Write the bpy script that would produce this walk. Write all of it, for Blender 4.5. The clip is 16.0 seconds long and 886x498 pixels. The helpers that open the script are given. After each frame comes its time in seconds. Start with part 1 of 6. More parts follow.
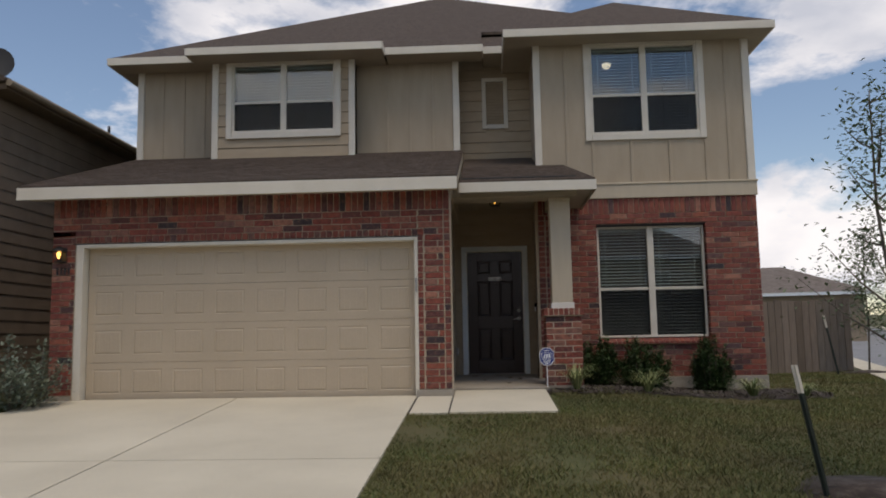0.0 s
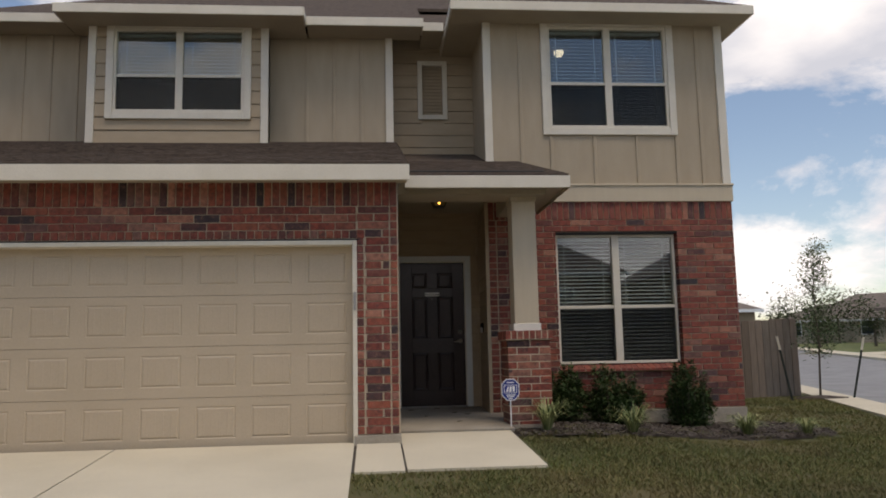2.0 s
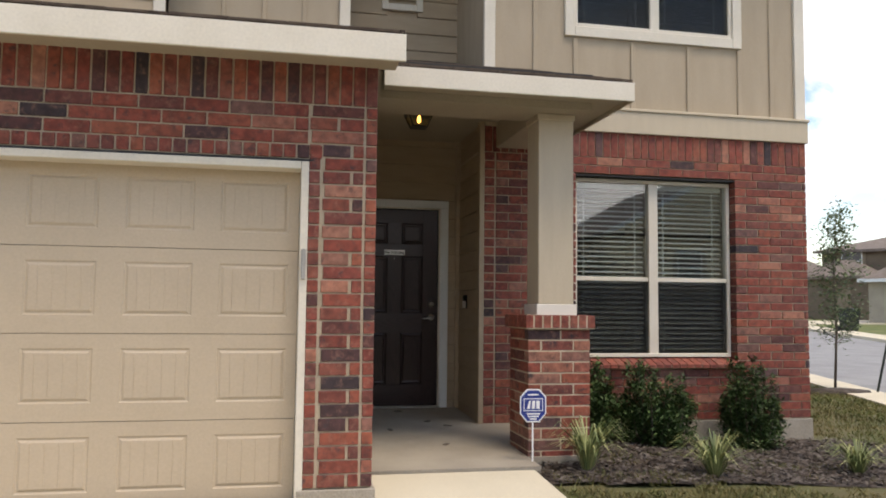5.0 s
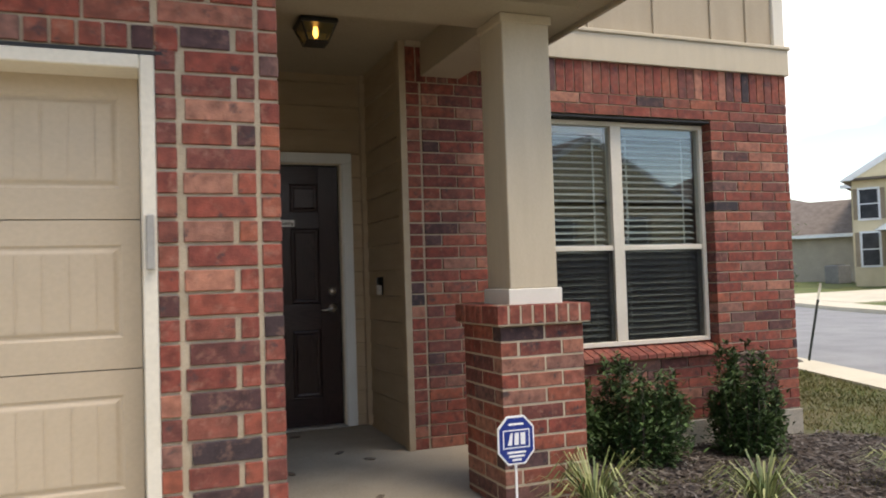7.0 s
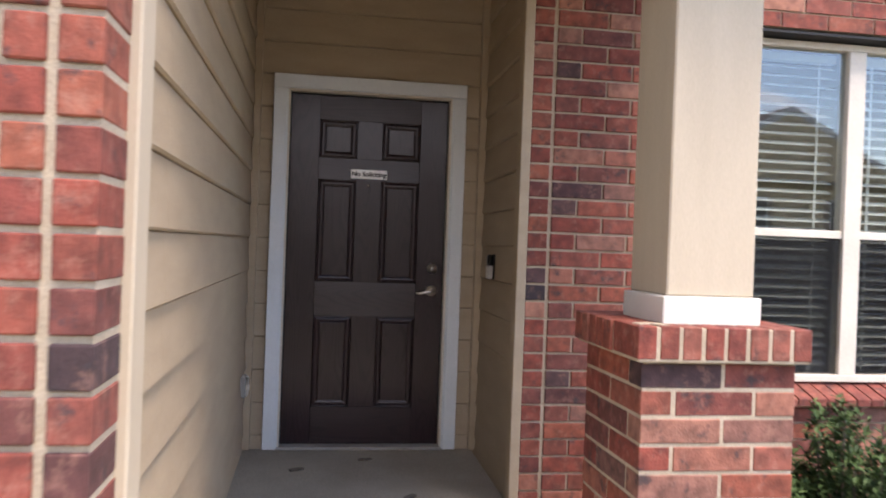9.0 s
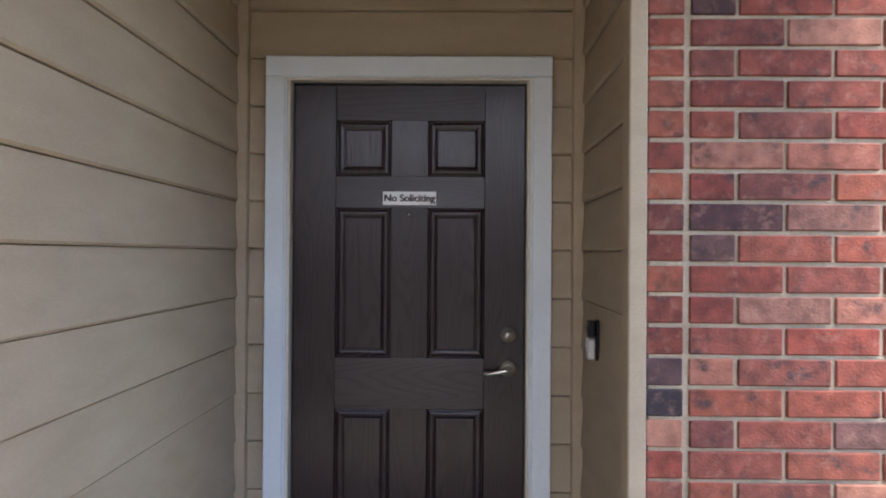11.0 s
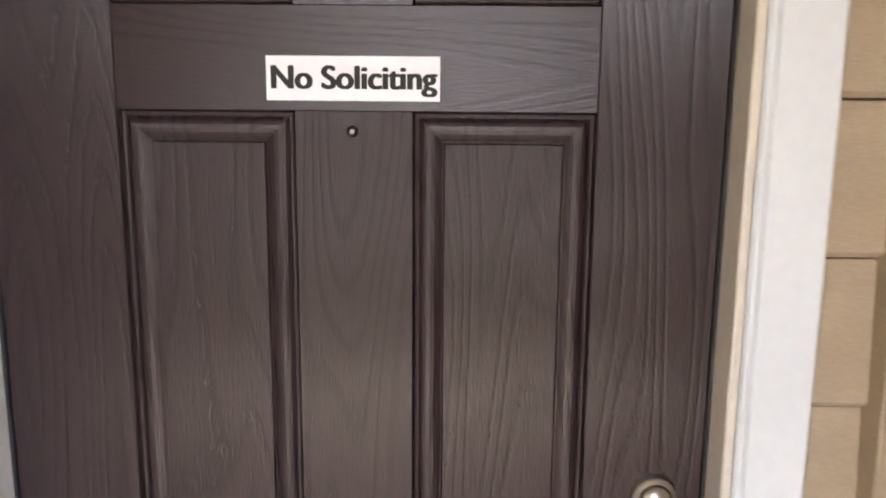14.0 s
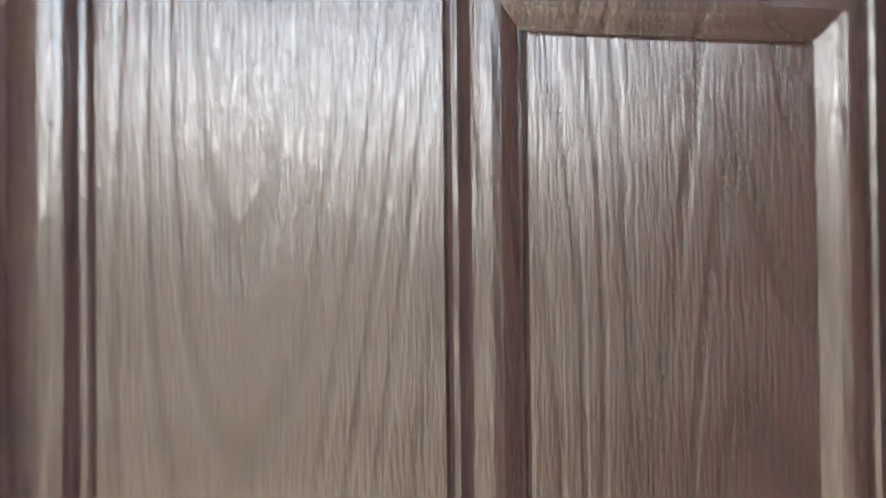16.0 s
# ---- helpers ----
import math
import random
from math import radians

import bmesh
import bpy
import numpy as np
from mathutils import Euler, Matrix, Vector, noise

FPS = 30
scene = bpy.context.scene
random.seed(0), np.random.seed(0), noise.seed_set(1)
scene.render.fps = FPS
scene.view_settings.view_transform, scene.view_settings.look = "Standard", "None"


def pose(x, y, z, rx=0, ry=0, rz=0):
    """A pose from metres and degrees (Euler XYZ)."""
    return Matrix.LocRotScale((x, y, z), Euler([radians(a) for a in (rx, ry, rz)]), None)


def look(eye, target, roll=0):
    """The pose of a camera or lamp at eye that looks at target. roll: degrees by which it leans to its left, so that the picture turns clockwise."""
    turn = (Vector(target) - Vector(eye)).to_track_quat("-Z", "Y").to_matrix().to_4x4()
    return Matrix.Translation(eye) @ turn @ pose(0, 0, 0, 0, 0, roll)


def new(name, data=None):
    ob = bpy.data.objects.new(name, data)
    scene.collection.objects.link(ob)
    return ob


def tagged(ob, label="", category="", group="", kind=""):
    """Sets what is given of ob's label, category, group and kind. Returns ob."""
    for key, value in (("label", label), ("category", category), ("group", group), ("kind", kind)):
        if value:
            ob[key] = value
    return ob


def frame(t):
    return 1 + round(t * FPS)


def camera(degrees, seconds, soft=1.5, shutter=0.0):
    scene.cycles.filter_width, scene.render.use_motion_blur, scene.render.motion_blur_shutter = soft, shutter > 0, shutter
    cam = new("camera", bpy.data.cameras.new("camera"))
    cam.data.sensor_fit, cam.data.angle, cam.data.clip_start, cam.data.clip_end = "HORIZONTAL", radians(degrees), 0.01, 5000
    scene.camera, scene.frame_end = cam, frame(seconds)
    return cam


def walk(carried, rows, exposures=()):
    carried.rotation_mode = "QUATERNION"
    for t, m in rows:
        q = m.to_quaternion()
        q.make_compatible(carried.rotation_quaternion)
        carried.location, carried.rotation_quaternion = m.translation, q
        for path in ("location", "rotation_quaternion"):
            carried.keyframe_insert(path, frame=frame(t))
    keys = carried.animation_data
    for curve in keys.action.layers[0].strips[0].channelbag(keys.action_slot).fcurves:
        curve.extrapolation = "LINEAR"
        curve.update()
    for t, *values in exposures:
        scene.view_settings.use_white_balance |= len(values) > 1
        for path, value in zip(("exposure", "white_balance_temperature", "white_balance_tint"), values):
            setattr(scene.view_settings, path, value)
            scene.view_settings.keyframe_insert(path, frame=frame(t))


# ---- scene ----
cam = camera(57.8, 16.0, 1.8, 0.4)
PATH = [
    (0, (-0.155, -13.606, 0.565), (-0.259, -11.621, 0.793), -1.0),
    (0.5, (-0.319, -13.075, 0.61), (-0.345, -11.091, 0.862), -1.8),
    (1, (-0.507, -12.569, 0.649), (-0.466, -10.583, 0.886), -1.9),
    (1.5, (-0.708, -12.049, 0.696), (-0.582, -10.07, 0.957), -1.6),
    (2, (-0.861, -11.534, 0.727), (-0.684, -9.559, 0.989), -1.2),
    (2.5, (-1.03, -11.026, 0.746), (-0.826, -9.046, 0.946), -0.5),
    (3, (-1.138, -10.419, 0.815), (-0.866, -8.445, 0.981), -0.9),
    (3.5, (-1.18, -9.849, 0.861), (-0.857, -7.88, 0.998), -1.4),
    (4, (-1.204, -9.235, 0.905), (-0.823, -7.276, 1.032), -0.4),
    (4.2, (-1.193, -9.033, 0.942), (-0.815, -7.074, 1.083), 0.3),
    (6.3, (-1.162, -6.955, 1.091), (-0.659, -5.024, 1.217), -0.7),
    (6.5, (-1.16, -6.725, 1.1), (-0.599, -4.808, 1.204), -1.2),
    (7, (-1.098, -6.24, 1.135), (-0.369, -4.379, 1.207), -1.8),
    (7.5, (-0.963, -5.79, 1.167), (-0.185, -3.949, 1.243), -2.6),
    (8, (-0.79, -5.428, 1.151), (-0.078, -3.561, 1.232), -2.4),
    (8.5, (-0.547, -5.055, 1.14), (-0.035, -3.121, 1.164), -0.1),
    (9, (-0.282, -4.726, 1.188), (0.027, -2.75, 1.183), 2.1),
    (9.5, (-0.067, -4.341, 1.283), (0.116, -2.349, 1.303), 2.4),
    (10, (0.145, -3.958, 1.314), (0.17, -1.959, 1.363), 0.9),
    (10.2, (0.235, -3.778, 1.323), (0.184, -1.78, 1.372), 0.4),
    (12.3, (0.061, -2.222, 1.44), (0.105, -0.224, 1.363), 0.1),
    (12.5, (0.051, -2.032, 1.442), (0.111, -0.035, 1.357), -0.1),
    (13, (0.065, -1.661, 1.447), (0.149, 0.332, 1.304), -0.9),
    (13.5, (0.133, -1.317, 1.469), (0.149, 0.672, 1.263), -0.8),
    (14, (0.132, -0.996, 1.57), (0.094, 0.971, 1.209), 0.5),
    (14.5, (0.162, -0.725, 1.607), (0.061, 1.205, 1.094), 3.3),
    (15, (0.177, -0.511, 1.471), (-0.11, 1.464, 1.341), 2.0),
    (15.5, (0.114, -0.418, 1.476), (-0.125, 1.557, 1.273), 1.6),
    (16, (0.008, -0.347, 1.415), (0.377, 1.619, 1.438), -0.6),
]
EXPOSURES = [(0, -0.06, 7000, 15), (2, 0.13, 7350, 16), (3, 0.27, 7550, 15), (3.5, 0.45, 7450, 15), (4, 0.57, 7500, 15), (6.5, 1.47, 7250, 16), (7, 1.14, 7350, 14), (7.5, 0.98, 7800, 17), (8, 1.05, 8400, 19), (8.5, 1.43, 7800, 24), (9, 2.1, 7000, 23), (9.5, 2.15, 6650, 19), (10, 2.15, 6450, 18), (12.5, 3.95, 6200, 18), (13, 4.2, 6600, 18), (13.5, 4.16, 6850, 18), (14, 4.23, 7000, 20), (14.5, 4.85, 6700, 15), (15, 5.85, 6600, 8), (15.5, 5.95, 6650, 7), (16, 5.58, 7350, 8)]
walk(cam, [(t, look(eye, target, roll)) for t, eye, target, roll in PATH], EXPOSURES)

# ---- light ----
SUN_ELEVATION, SUN_ROTATION = radians(66), radians(152)
world = bpy.data.worlds.new("sky")
scene.world = world
world.use_nodes = True
wn, wl = world.node_tree.nodes, world.node_tree.links
wn.clear()


def wnode(kind, **values):
    n = wn.new(kind)
    for key, value in values.items():
        n.inputs[key].default_value = value
    return n


sky = wn.new("ShaderNodeTexSky")
sky.sky_type, sky.sun_disc = "NISHITA", False
sky.sun_elevation, sky.sun_rotation, sky.air_density, sky.dust_density = SUN_ELEVATION, SUN_ROTATION, 1.1, 0.1
sky.ozone_density = 2.0
where = wn.new("ShaderNodeTexCoord")
stretch = wn.new("ShaderNodeMapping")
stretch.inputs["Scale"].default_value = (1.0, 1.0, 2.2)
stretch.inputs["Location"].default_value = (1.7, 0.4, 0.3)
puffs = wnode("ShaderNodeTexNoise", Scale=2.3, Detail=10.0, Roughness=0.60, Distortion=0.25)
cover = wn.new("ShaderNodeValToRGB")
cover.color_ramp.elements[0].position, cover.color_ramp.elements[1].position = 0.510, 0.585
shades = wnode("ShaderNodeTexNoise", Scale=4.5, Detail=6.0, Roughness=0.5)
tone = wn.new("ShaderNodeValToRGB")
tone.color_ramp.elements[0].position, tone.color_ramp.elements[0].color = 0.34, (4.7, 5.2, 6.1, 1)
tone.color_ramp.elements[1].position, tone.color_ramp.elements[1].color = 0.62, (8.5, 8.7, 9.0, 1)
blend = wn.new("ShaderNodeMix")
blend.data_type = "RGBA"
back = wnode("ShaderNodeBackground", Strength=0.12)
out = wn.new("ShaderNodeOutputWorld")
wl.new(where.outputs["Generated"], stretch.inputs["Vector"])
wl.new(stretch.outputs["Vector"], puffs.inputs["Vector"])
wl.new(stretch.outputs["Vector"], shades.inputs["Vector"])
height, low, banked = wn.new("ShaderNodeSeparateXYZ"), wn.new("ShaderNodeMapRange"), wn.new("ShaderNodeMath")
low.inputs["From Min"].default_value, low.inputs["From Max"].default_value = 0.0, 0.30
low.inputs["To Min"].default_value, low.inputs["To Max"].default_value = 0.09, 0.0
banked.operation = "ADD"
wl.new(where.outputs["Generated"], height.inputs[0])
wl.new(height.outputs["Z"], low.inputs["Value"])
wl.new(puffs.outputs["Fac"], banked.inputs[0])
wl.new(low.outputs["Result"], banked.inputs[1])
wl.new(banked.outputs[0], cover.inputs["Fac"])
wl.new(shades.outputs["Fac"], tone.inputs["Fac"])
wl.new(cover.outputs["Color"], blend.inputs[0])
wl.new(sky.outputs["Color"], blend.inputs[6])
wl.new(tone.outputs["Color"], blend.inputs[7])
wl.new(blend.outputs[2], back.inputs["Color"])
wl.new(back.outputs["Background"], out.inputs["Surface"])

sun = new("sun", bpy.data.lights.new("sun", "SUN"))
sun.data.energy, sun.data.angle, sun.data.color = 1.5, radians(24), (1.0, 0.93, 0.82)
sun.matrix_world = look((8, -15, 38), (0, 0, 0))

# ---- materials ----


def material(name, colours, rough=0.8, scale=6.0, fine=60.0, bump=0.15, metal=0.0, per="", stretch3=(1, 1, 1), stain=0.25, spec=0.5, bump_dist=0.004):
    """A procedural surface: colours mixed by coarse and fine noise, or picked for each object or island."""
    m = bpy.data.materials.new(name)
    m.use_nodes = True
    n, l = m.node_tree.nodes, m.node_tree.links
    b = n["Principled BSDF"]
    b.inputs["Roughness"].default_value, b.inputs["Metallic"].default_value = rough, metal
    b.inputs["Specular IOR Level"].default_value = spec
    geo = n.new("ShaderNodeNewGeometry")
    mp = n.new("ShaderNodeMapping")
    mp.inputs["Scale"].default_value = stretch3
    l.new(geo.outputs["Position"], mp.inputs["Vector"])
    coarse, grain = n.new("ShaderNodeTexNoise"), n.new("ShaderNodeTexNoise")
    coarse.inputs["Scale"].default_value, coarse.inputs["Detail"].default_value = scale, 6
    grain.inputs["Scale"].default_value, grain.inputs["Detail"].default_value = fine, 5
    l.new(mp.outputs["Vector"], coarse.inputs["Vector"])
    l.new(mp.outputs["Vector"], grain.inputs["Vector"])
    ramp = n.new("ShaderNodeValToRGB")
    els = ramp.color_ramp.elements
    lo, hi = (0.0, 1.0) if per else (0.3, 0.7)
    while len(els) < len(colours):
        els.new(0.5)
    for i, c in enumerate(colours):
        els[i].position, els[i].color = lo + (hi - lo) * i / max(1, len(colours) - 1), (*c, 1)
    if per == "object":
        info = n.new("ShaderNodeObjectInfo")
        l.new(info.outputs["Random"], ramp.inputs["Fac"])
    elif per == "island":
        l.new(geo.outputs["Random Per Island"], ramp.inputs["Fac"])
    else:
        l.new(coarse.outputs["Fac"], ramp.inputs["Fac"])
    hsv = n.new("ShaderNodeHueSaturation")
    rng = n.new("ShaderNodeMapRange")
    rng.inputs["From Min"].default_value, rng.inputs["From Max"].default_value = 0.3, 0.7
    rng.inputs["To Min"].default_value, rng.inputs["To Max"].default_value = 1 - stain, 1 + stain
    l.new((coarse if per else grain).outputs["Fac"], rng.inputs["Value"])
    l.new(rng.outputs["Result"], hsv.inputs["Value"])
    l.new(ramp.outputs["Color"], hsv.inputs["Color"])
    l.new(hsv.outputs["Color"], b.inputs["Base Color"])
    if bump:
        bp = n.new("ShaderNodeBump")
        bp.inputs["Strength"].default_value, bp.inputs["Distance"].default_value = bump, bump_dist
        l.new(grain.outputs["Fac"], bp.inputs["Height"])
        l.new(bp.outputs["Normal"], b.inputs["Normal"])
    return m


BRICKS = [(0.028, 0.023, 0.027), (0.118, 0.037, 0.030), (0.225, 0.051, 0.032), (0.165, 0.038, 0.027), (0.275, 0.080, 0.044), (0.137, 0.043, 0.035), (0.25, 0.066, 0.039), (0.19, 0.042, 0.030), (0.345, 0.15, 0.097), (0.072, 0.038, 0.04)]


def weathered(m, scale=38.0):
    """Adds pale lime bloom and dark burnt flecks to a brick surface."""
    n, l = m.node_tree.nodes, m.node_tree.links
    b = n["Principled BSDF"]
    src = b.inputs["Base Color"].links[0].from_socket
    geo = n.new("ShaderNodeNewGeometry")
    for size, lo, hi, colour, top in ((scale * 0.7, 0.53, 0.72, (0.40, 0.21, 0.15, 1), 0.42), (scale * 0.45, 0.58, 0.70, (0.035, 0.03, 0.033, 1), 0.8), (scale * 5, 0.70, 0.78, (0.50, 0.36, 0.29, 1), 0.35)):
        tex, rng_, mix = n.new("ShaderNodeTexNoise"), n.new("ShaderNodeMapRange"), n.new("ShaderNodeMix")
        tex.inputs["Scale"].default_value, tex.inputs["Detail"].default_value, tex.inputs["Roughness"].default_value = size, 5, 0.65
        off = n.new("ShaderNodeVectorMath")
        off.operation = "ADD"
        off.inputs[1].default_value = (size, lo * 7, 3.0)
        l.new(geo.outputs["Position"], off.inputs[0])
        l.new(off.outputs[0], tex.inputs["Vector"])
        rng_.inputs["From Min"].default_value, rng_.inputs["From Max"].default_value, rng_.inputs["To Max"].default_value = lo, hi, top
        l.new(tex.outputs["Fac"], rng_.inputs["Value"])
        mix.data_type = "RGBA"
        l.new(rng_.outputs["Result"], mix.inputs[0])
        l.new(src, mix.inputs[6])
        mix.inputs[7].default_value = colour
        src = mix.outputs[2]
    l.new(src, b.inputs["Base Color"])
    return m


brick_mat = material("fired brick", BRICKS, 0.85, 22, 140, 0.5, per="object", stain=0.4)
brick_stuff = material("fired brick far", BRICKS, 0.85, 22, 140, 0.5, per="island", stain=0.4)
cap_brick = material("red cap brick", [(0.21, 0.05, 0.033), (0.16, 0.04, 0.029), (0.25, 0.066, 0.04), (0.19, 0.052, 0.036), (0.23, 0.075, 0.05)], 0.85, 22, 140, 0.5, per="object", stain=0.4)
weathered(cap_brick)
weathered(brick_mat)
weathered(brick_stuff)
mortar = material("mortar", [(0.37, 0.305, 0.215), (0.48, 0.40, 0.295)], 0.95, 9, 160, 0.5, stain=0.15)
siding = material("tan fibre cement siding", [(0.378, 0.297, 0.200), (0.425, 0.338, 0.232)], 0.75, 3, 90, 0.2, stretch3=(1, 1, 4), stain=0.07)
batten_mat = material("tan board and batten", [(0.372, 0.302, 0.212), (0.412, 0.337, 0.24)], 0.75, 2.5, 80, 0.15, stretch3=(3, 3, 0.7), stain=0.06)
trim_mat = material("cream painted trim", [(0.62, 0.57, 0.47), (0.68, 0.63, 0.53)], 0.6, 3, 60, 0.1, stain=0.05)
base_paint = material("off-white painted wood", [(0.66, 0.63, 0.55), (0.72, 0.69, 0.61)], 0.55, 4, 60, 0.0, stain=0.02)
white_paint = material("white painted wood", [(0.66, 0.70, 0.71), (0.72, 0.76, 0.77)], 0.5, 4, 60, 0.02, stain=0.025)
column_mat = material("beige painted column", [(0.475, 0.40, 0.288), (0.525, 0.445, 0.325)], 0.65, 3, 120, 0.03, stretch3=(4, 4, 0.6), stain=0.06)
garage_mat = material("tan steel garage door", [(0.455, 0.37, 0.265), (0.49, 0.40, 0.29)], 0.5, 2, 70, 0.05, stain=0.04)
soffit_mat = material("tan painted soffit", [(0.36, 0.30, 0.22), (0.40, 0.34, 0.25)], 0.8, 2, 60, 0.1, stain=0.06)
shingle_mat = material("brown asphalt shingle", [(0.042, 0.029, 0.021), (0.078, 0.056, 0.041), (0.108, 0.079, 0.059)], 0.95, 14, 220, 0.6, stain=0.3, stretch3=(1, 2, 1))
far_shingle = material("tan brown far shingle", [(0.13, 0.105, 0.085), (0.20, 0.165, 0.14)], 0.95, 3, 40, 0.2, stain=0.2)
concrete = material("pale concrete", [(0.52, 0.468, 0.355), (0.62, 0.562, 0.43)], 0.9, 0.9, 130, 0.25, stain=0.09)
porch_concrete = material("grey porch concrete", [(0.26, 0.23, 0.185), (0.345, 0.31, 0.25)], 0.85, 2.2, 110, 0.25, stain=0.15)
foundation = material("weathered foundation concrete", [(0.27, 0.24, 0.19), (0.36, 0.32, 0.26)], 0.95, 5, 90, 0.5, stain=0.2)
soil = material("lawn soil", [(0.05, 0.062, 0.016), (0.075, 0.08, 0.024), (0.10, 0.085, 0.036)], 0.95, 1.4, 60, 0.8, stain=0.3)
mulch_mat = material("dark bark mulch", [(0.02, 0.014, 0.01), (0.05, 0.035, 0.026), (0.10, 0.085, 0.07)], 0.95, 8, 90, 0.8, per="", stain=0.4)
chip_mat = material("mulch chips", [(0.015, 0.011, 0.008), (0.045, 0.03, 0.02), (0.09, 0.07, 0.055), (0.16, 0.14, 0.12)], 0.9, 10, 90, 0.4, per="island", stain=0.3)
grass_mat = material("grass blades", [(0.058, 0.084, 0.016), (0.10, 0.118, 0.025), (0.135, 0.133, 0.036), (0.18, 0.145, 0.056)], 0.7, 0.8, 40, 0.0, per="island", stain=0.35)


def patchy(m, straw, scale):
    """Mixes dry straw patches into a grass surface."""
    n, l = m.node_tree.nodes, m.node_tree.links
    b = n["Principled BSDF"]
    src = b.inputs["Base Color"].links[0].from_socket
    geo, tex, rng_, mix = n.new("ShaderNodeNewGeometry"), n.new("ShaderNodeTexNoise"), n.new("ShaderNodeMapRange"), n.new("ShaderNodeMix")
    tex.inputs["Scale"].default_value, tex.inputs["Detail"].default_value, tex.inputs["Roughness"].default_value = scale, 5, 0.6
    l.new(geo.outputs["Position"], tex.inputs["Vector"])
    rng_.inputs["From Min"].default_value, rng_.inputs["From Max"].default_value, rng_.inputs["To Max"].default_value = 0.45, 0.66, 0.58
    l.new(tex.outputs["Fac"], rng_.inputs["Value"])
    mix.data_type = "RGBA"
    l.new(rng_.outputs["Result"], mix.inputs[0])
    l.new(src, mix.inputs[6])
    mix.inputs[7].default_value = straw
    l.new(mix.outputs[2], b.inputs["Base Color"])


patchy(grass_mat, (0.15, 0.104, 0.042, 1), 0.75)
patchy(soil, (0.11, 0.078, 0.032, 1), 0.75)
asphalt = material("grey asphalt road", [(0.20, 0.20, 0.20), (0.27, 0.27, 0.265)], 0.9, 1.2, 150, 0.5, stain=0.12)
holly_mat = material("dark green shrub leaves", [(0.022, 0.045, 0.013), (0.045, 0.082, 0.024), (0.075, 0.125, 0.038)], 0.6, 4, 60, 0.0, per="island", stain=0.2, spec=0.25)
sage_mat = material("silver green sage leaves", [(0.10, 0.13, 0.09), (0.17, 0.21, 0.15), (0.24, 0.28, 0.21)], 0.8, 4, 60, 0.0, per="island", stain=0.2)
yucca_mat = material("variegated strap leaves", [(0.06, 0.10, 0.028), (0.17, 0.20, 0.065), (0.36, 0.36, 0.15)], 0.6, 5, 40, 0.0, per="island", stain=0.15)
oak_mat = material("young tree leaves", [(0.06, 0.10, 0.035), (0.10, 0.15, 0.06), (0.16, 0.21, 0.09)], 0.6, 4, 60, 0.0, per="island", stain=0.2)
bark = material("grey brown bark", [(0.10, 0.08, 0.06), (0.18, 0.15, 0.12)], 0.9, 20, 120, 0.6, stain=0.2, stretch3=(3, 3, 0.5))
fence_mat = material("weathered grey cedar", [(0.13, 0.10, 0.075), (0.22, 0.175, 0.14), (0.17, 0.145, 0.12)], 0.9, 6, 90, 0.4, per="object", stretch3=(8, 8, 0.5), stain=0.2)
black_metal = material("black painted metal", [(0.012, 0.011, 0.01), (0.02, 0.018, 0.016)], 0.45, 6, 120, 0.1, stain=0.1)
stake_green = material("dark green steel post", [(0.012, 0.02, 0.014), (0.025, 0.032, 0.022)], 0.6, 10, 90, 0.2, stain=0.2)
nickel = material("satin nickel", [(0.55, 0.52, 0.47), (0.62, 0.59, 0.54)], 0.28, 10, 200, 0.03, metal=1.0, stain=0.04)
unit_grey = material("dark grey coated steel", [(0.11, 0.11, 0.105), (0.15, 0.15, 0.14)], 0.6, 6, 60, 0.1, stain=0.15)
dark_bronze = material("dark bronze", [(0.10, 0.085, 0.07), (0.14, 0.12, 0.10)], 0.35, 10, 200, 0.03, metal=1.0, stain=0.06)
bell_black = material("gloss black plastic", [(0.008, 0.008, 0.009), (0.012, 0.012, 0.013)], 0.2, 8, 90, 0.0, stain=0.05)
bell_silver = material("satin silver plastic", [(0.70, 0.70, 0.69), (0.78, 0.78, 0.77)], 0.3, 8, 90, 0.0, metal=0.75, stain=0.04)
grey_plastic = material("grey plastic", [(0.28, 0.27, 0.25), (0.34, 0.33, 0.3)], 0.6, 8, 90, 0.05, stain=0.08)
sign_blue = material("blue printed sign", [(0.012, 0.03, 0.19), (0.016, 0.04, 0.23)], 0.35, 5, 60, 0.0, stain=0.05)
sign_white = material("white vinyl", [(0.8, 0.8, 0.79), (0.84, 0.84, 0.83)], 0.35, 5, 60, 0.0, stain=0.03)
ink = material("black print", [(0.012, 0.012, 0.012), (0.018, 0.018, 0.018)], 0.7, 5, 60, 0.0, stain=0.05)
blind_mat = material("white vinyl blind", [(0.42, 0.45, 0.43), (0.48, 0.51, 0.49)], 0.5, 5, 60, 0.0, stain=0.05)
# wall colour lowered so the dimness indoors is painted in
room_mat = material("room paint darkened as unlit", [(0.13, 0.115, 0.10), (0.17, 0.15, 0.13)], 0.9, 2, 60, 0.0, stain=0.05)
neighbour_siding = material("taupe lap siding", [(0.165, 0.120, 0.080), (0.205, 0.153, 0.106)], 0.8, 3, 80, 0.15, stain=0.1)
cream_wall = material("cream house wall", [(0.62, 0.535, 0.35), (0.70, 0.61, 0.42)], 0.85, 2, 60, 0.1, stain=0.08)
tan_wall = material("tan house wall", [(0.24, 0.19, 0.13), (0.30, 0.24, 0.17)], 0.85, 2, 60, 0.1, stain=0.08)
brown_wall = material("dark brown house wall", [(0.15, 0.115, 0.08), (0.20, 0.155, 0.11)], 0.85, 2, 60, 0.1, stain=0.1)
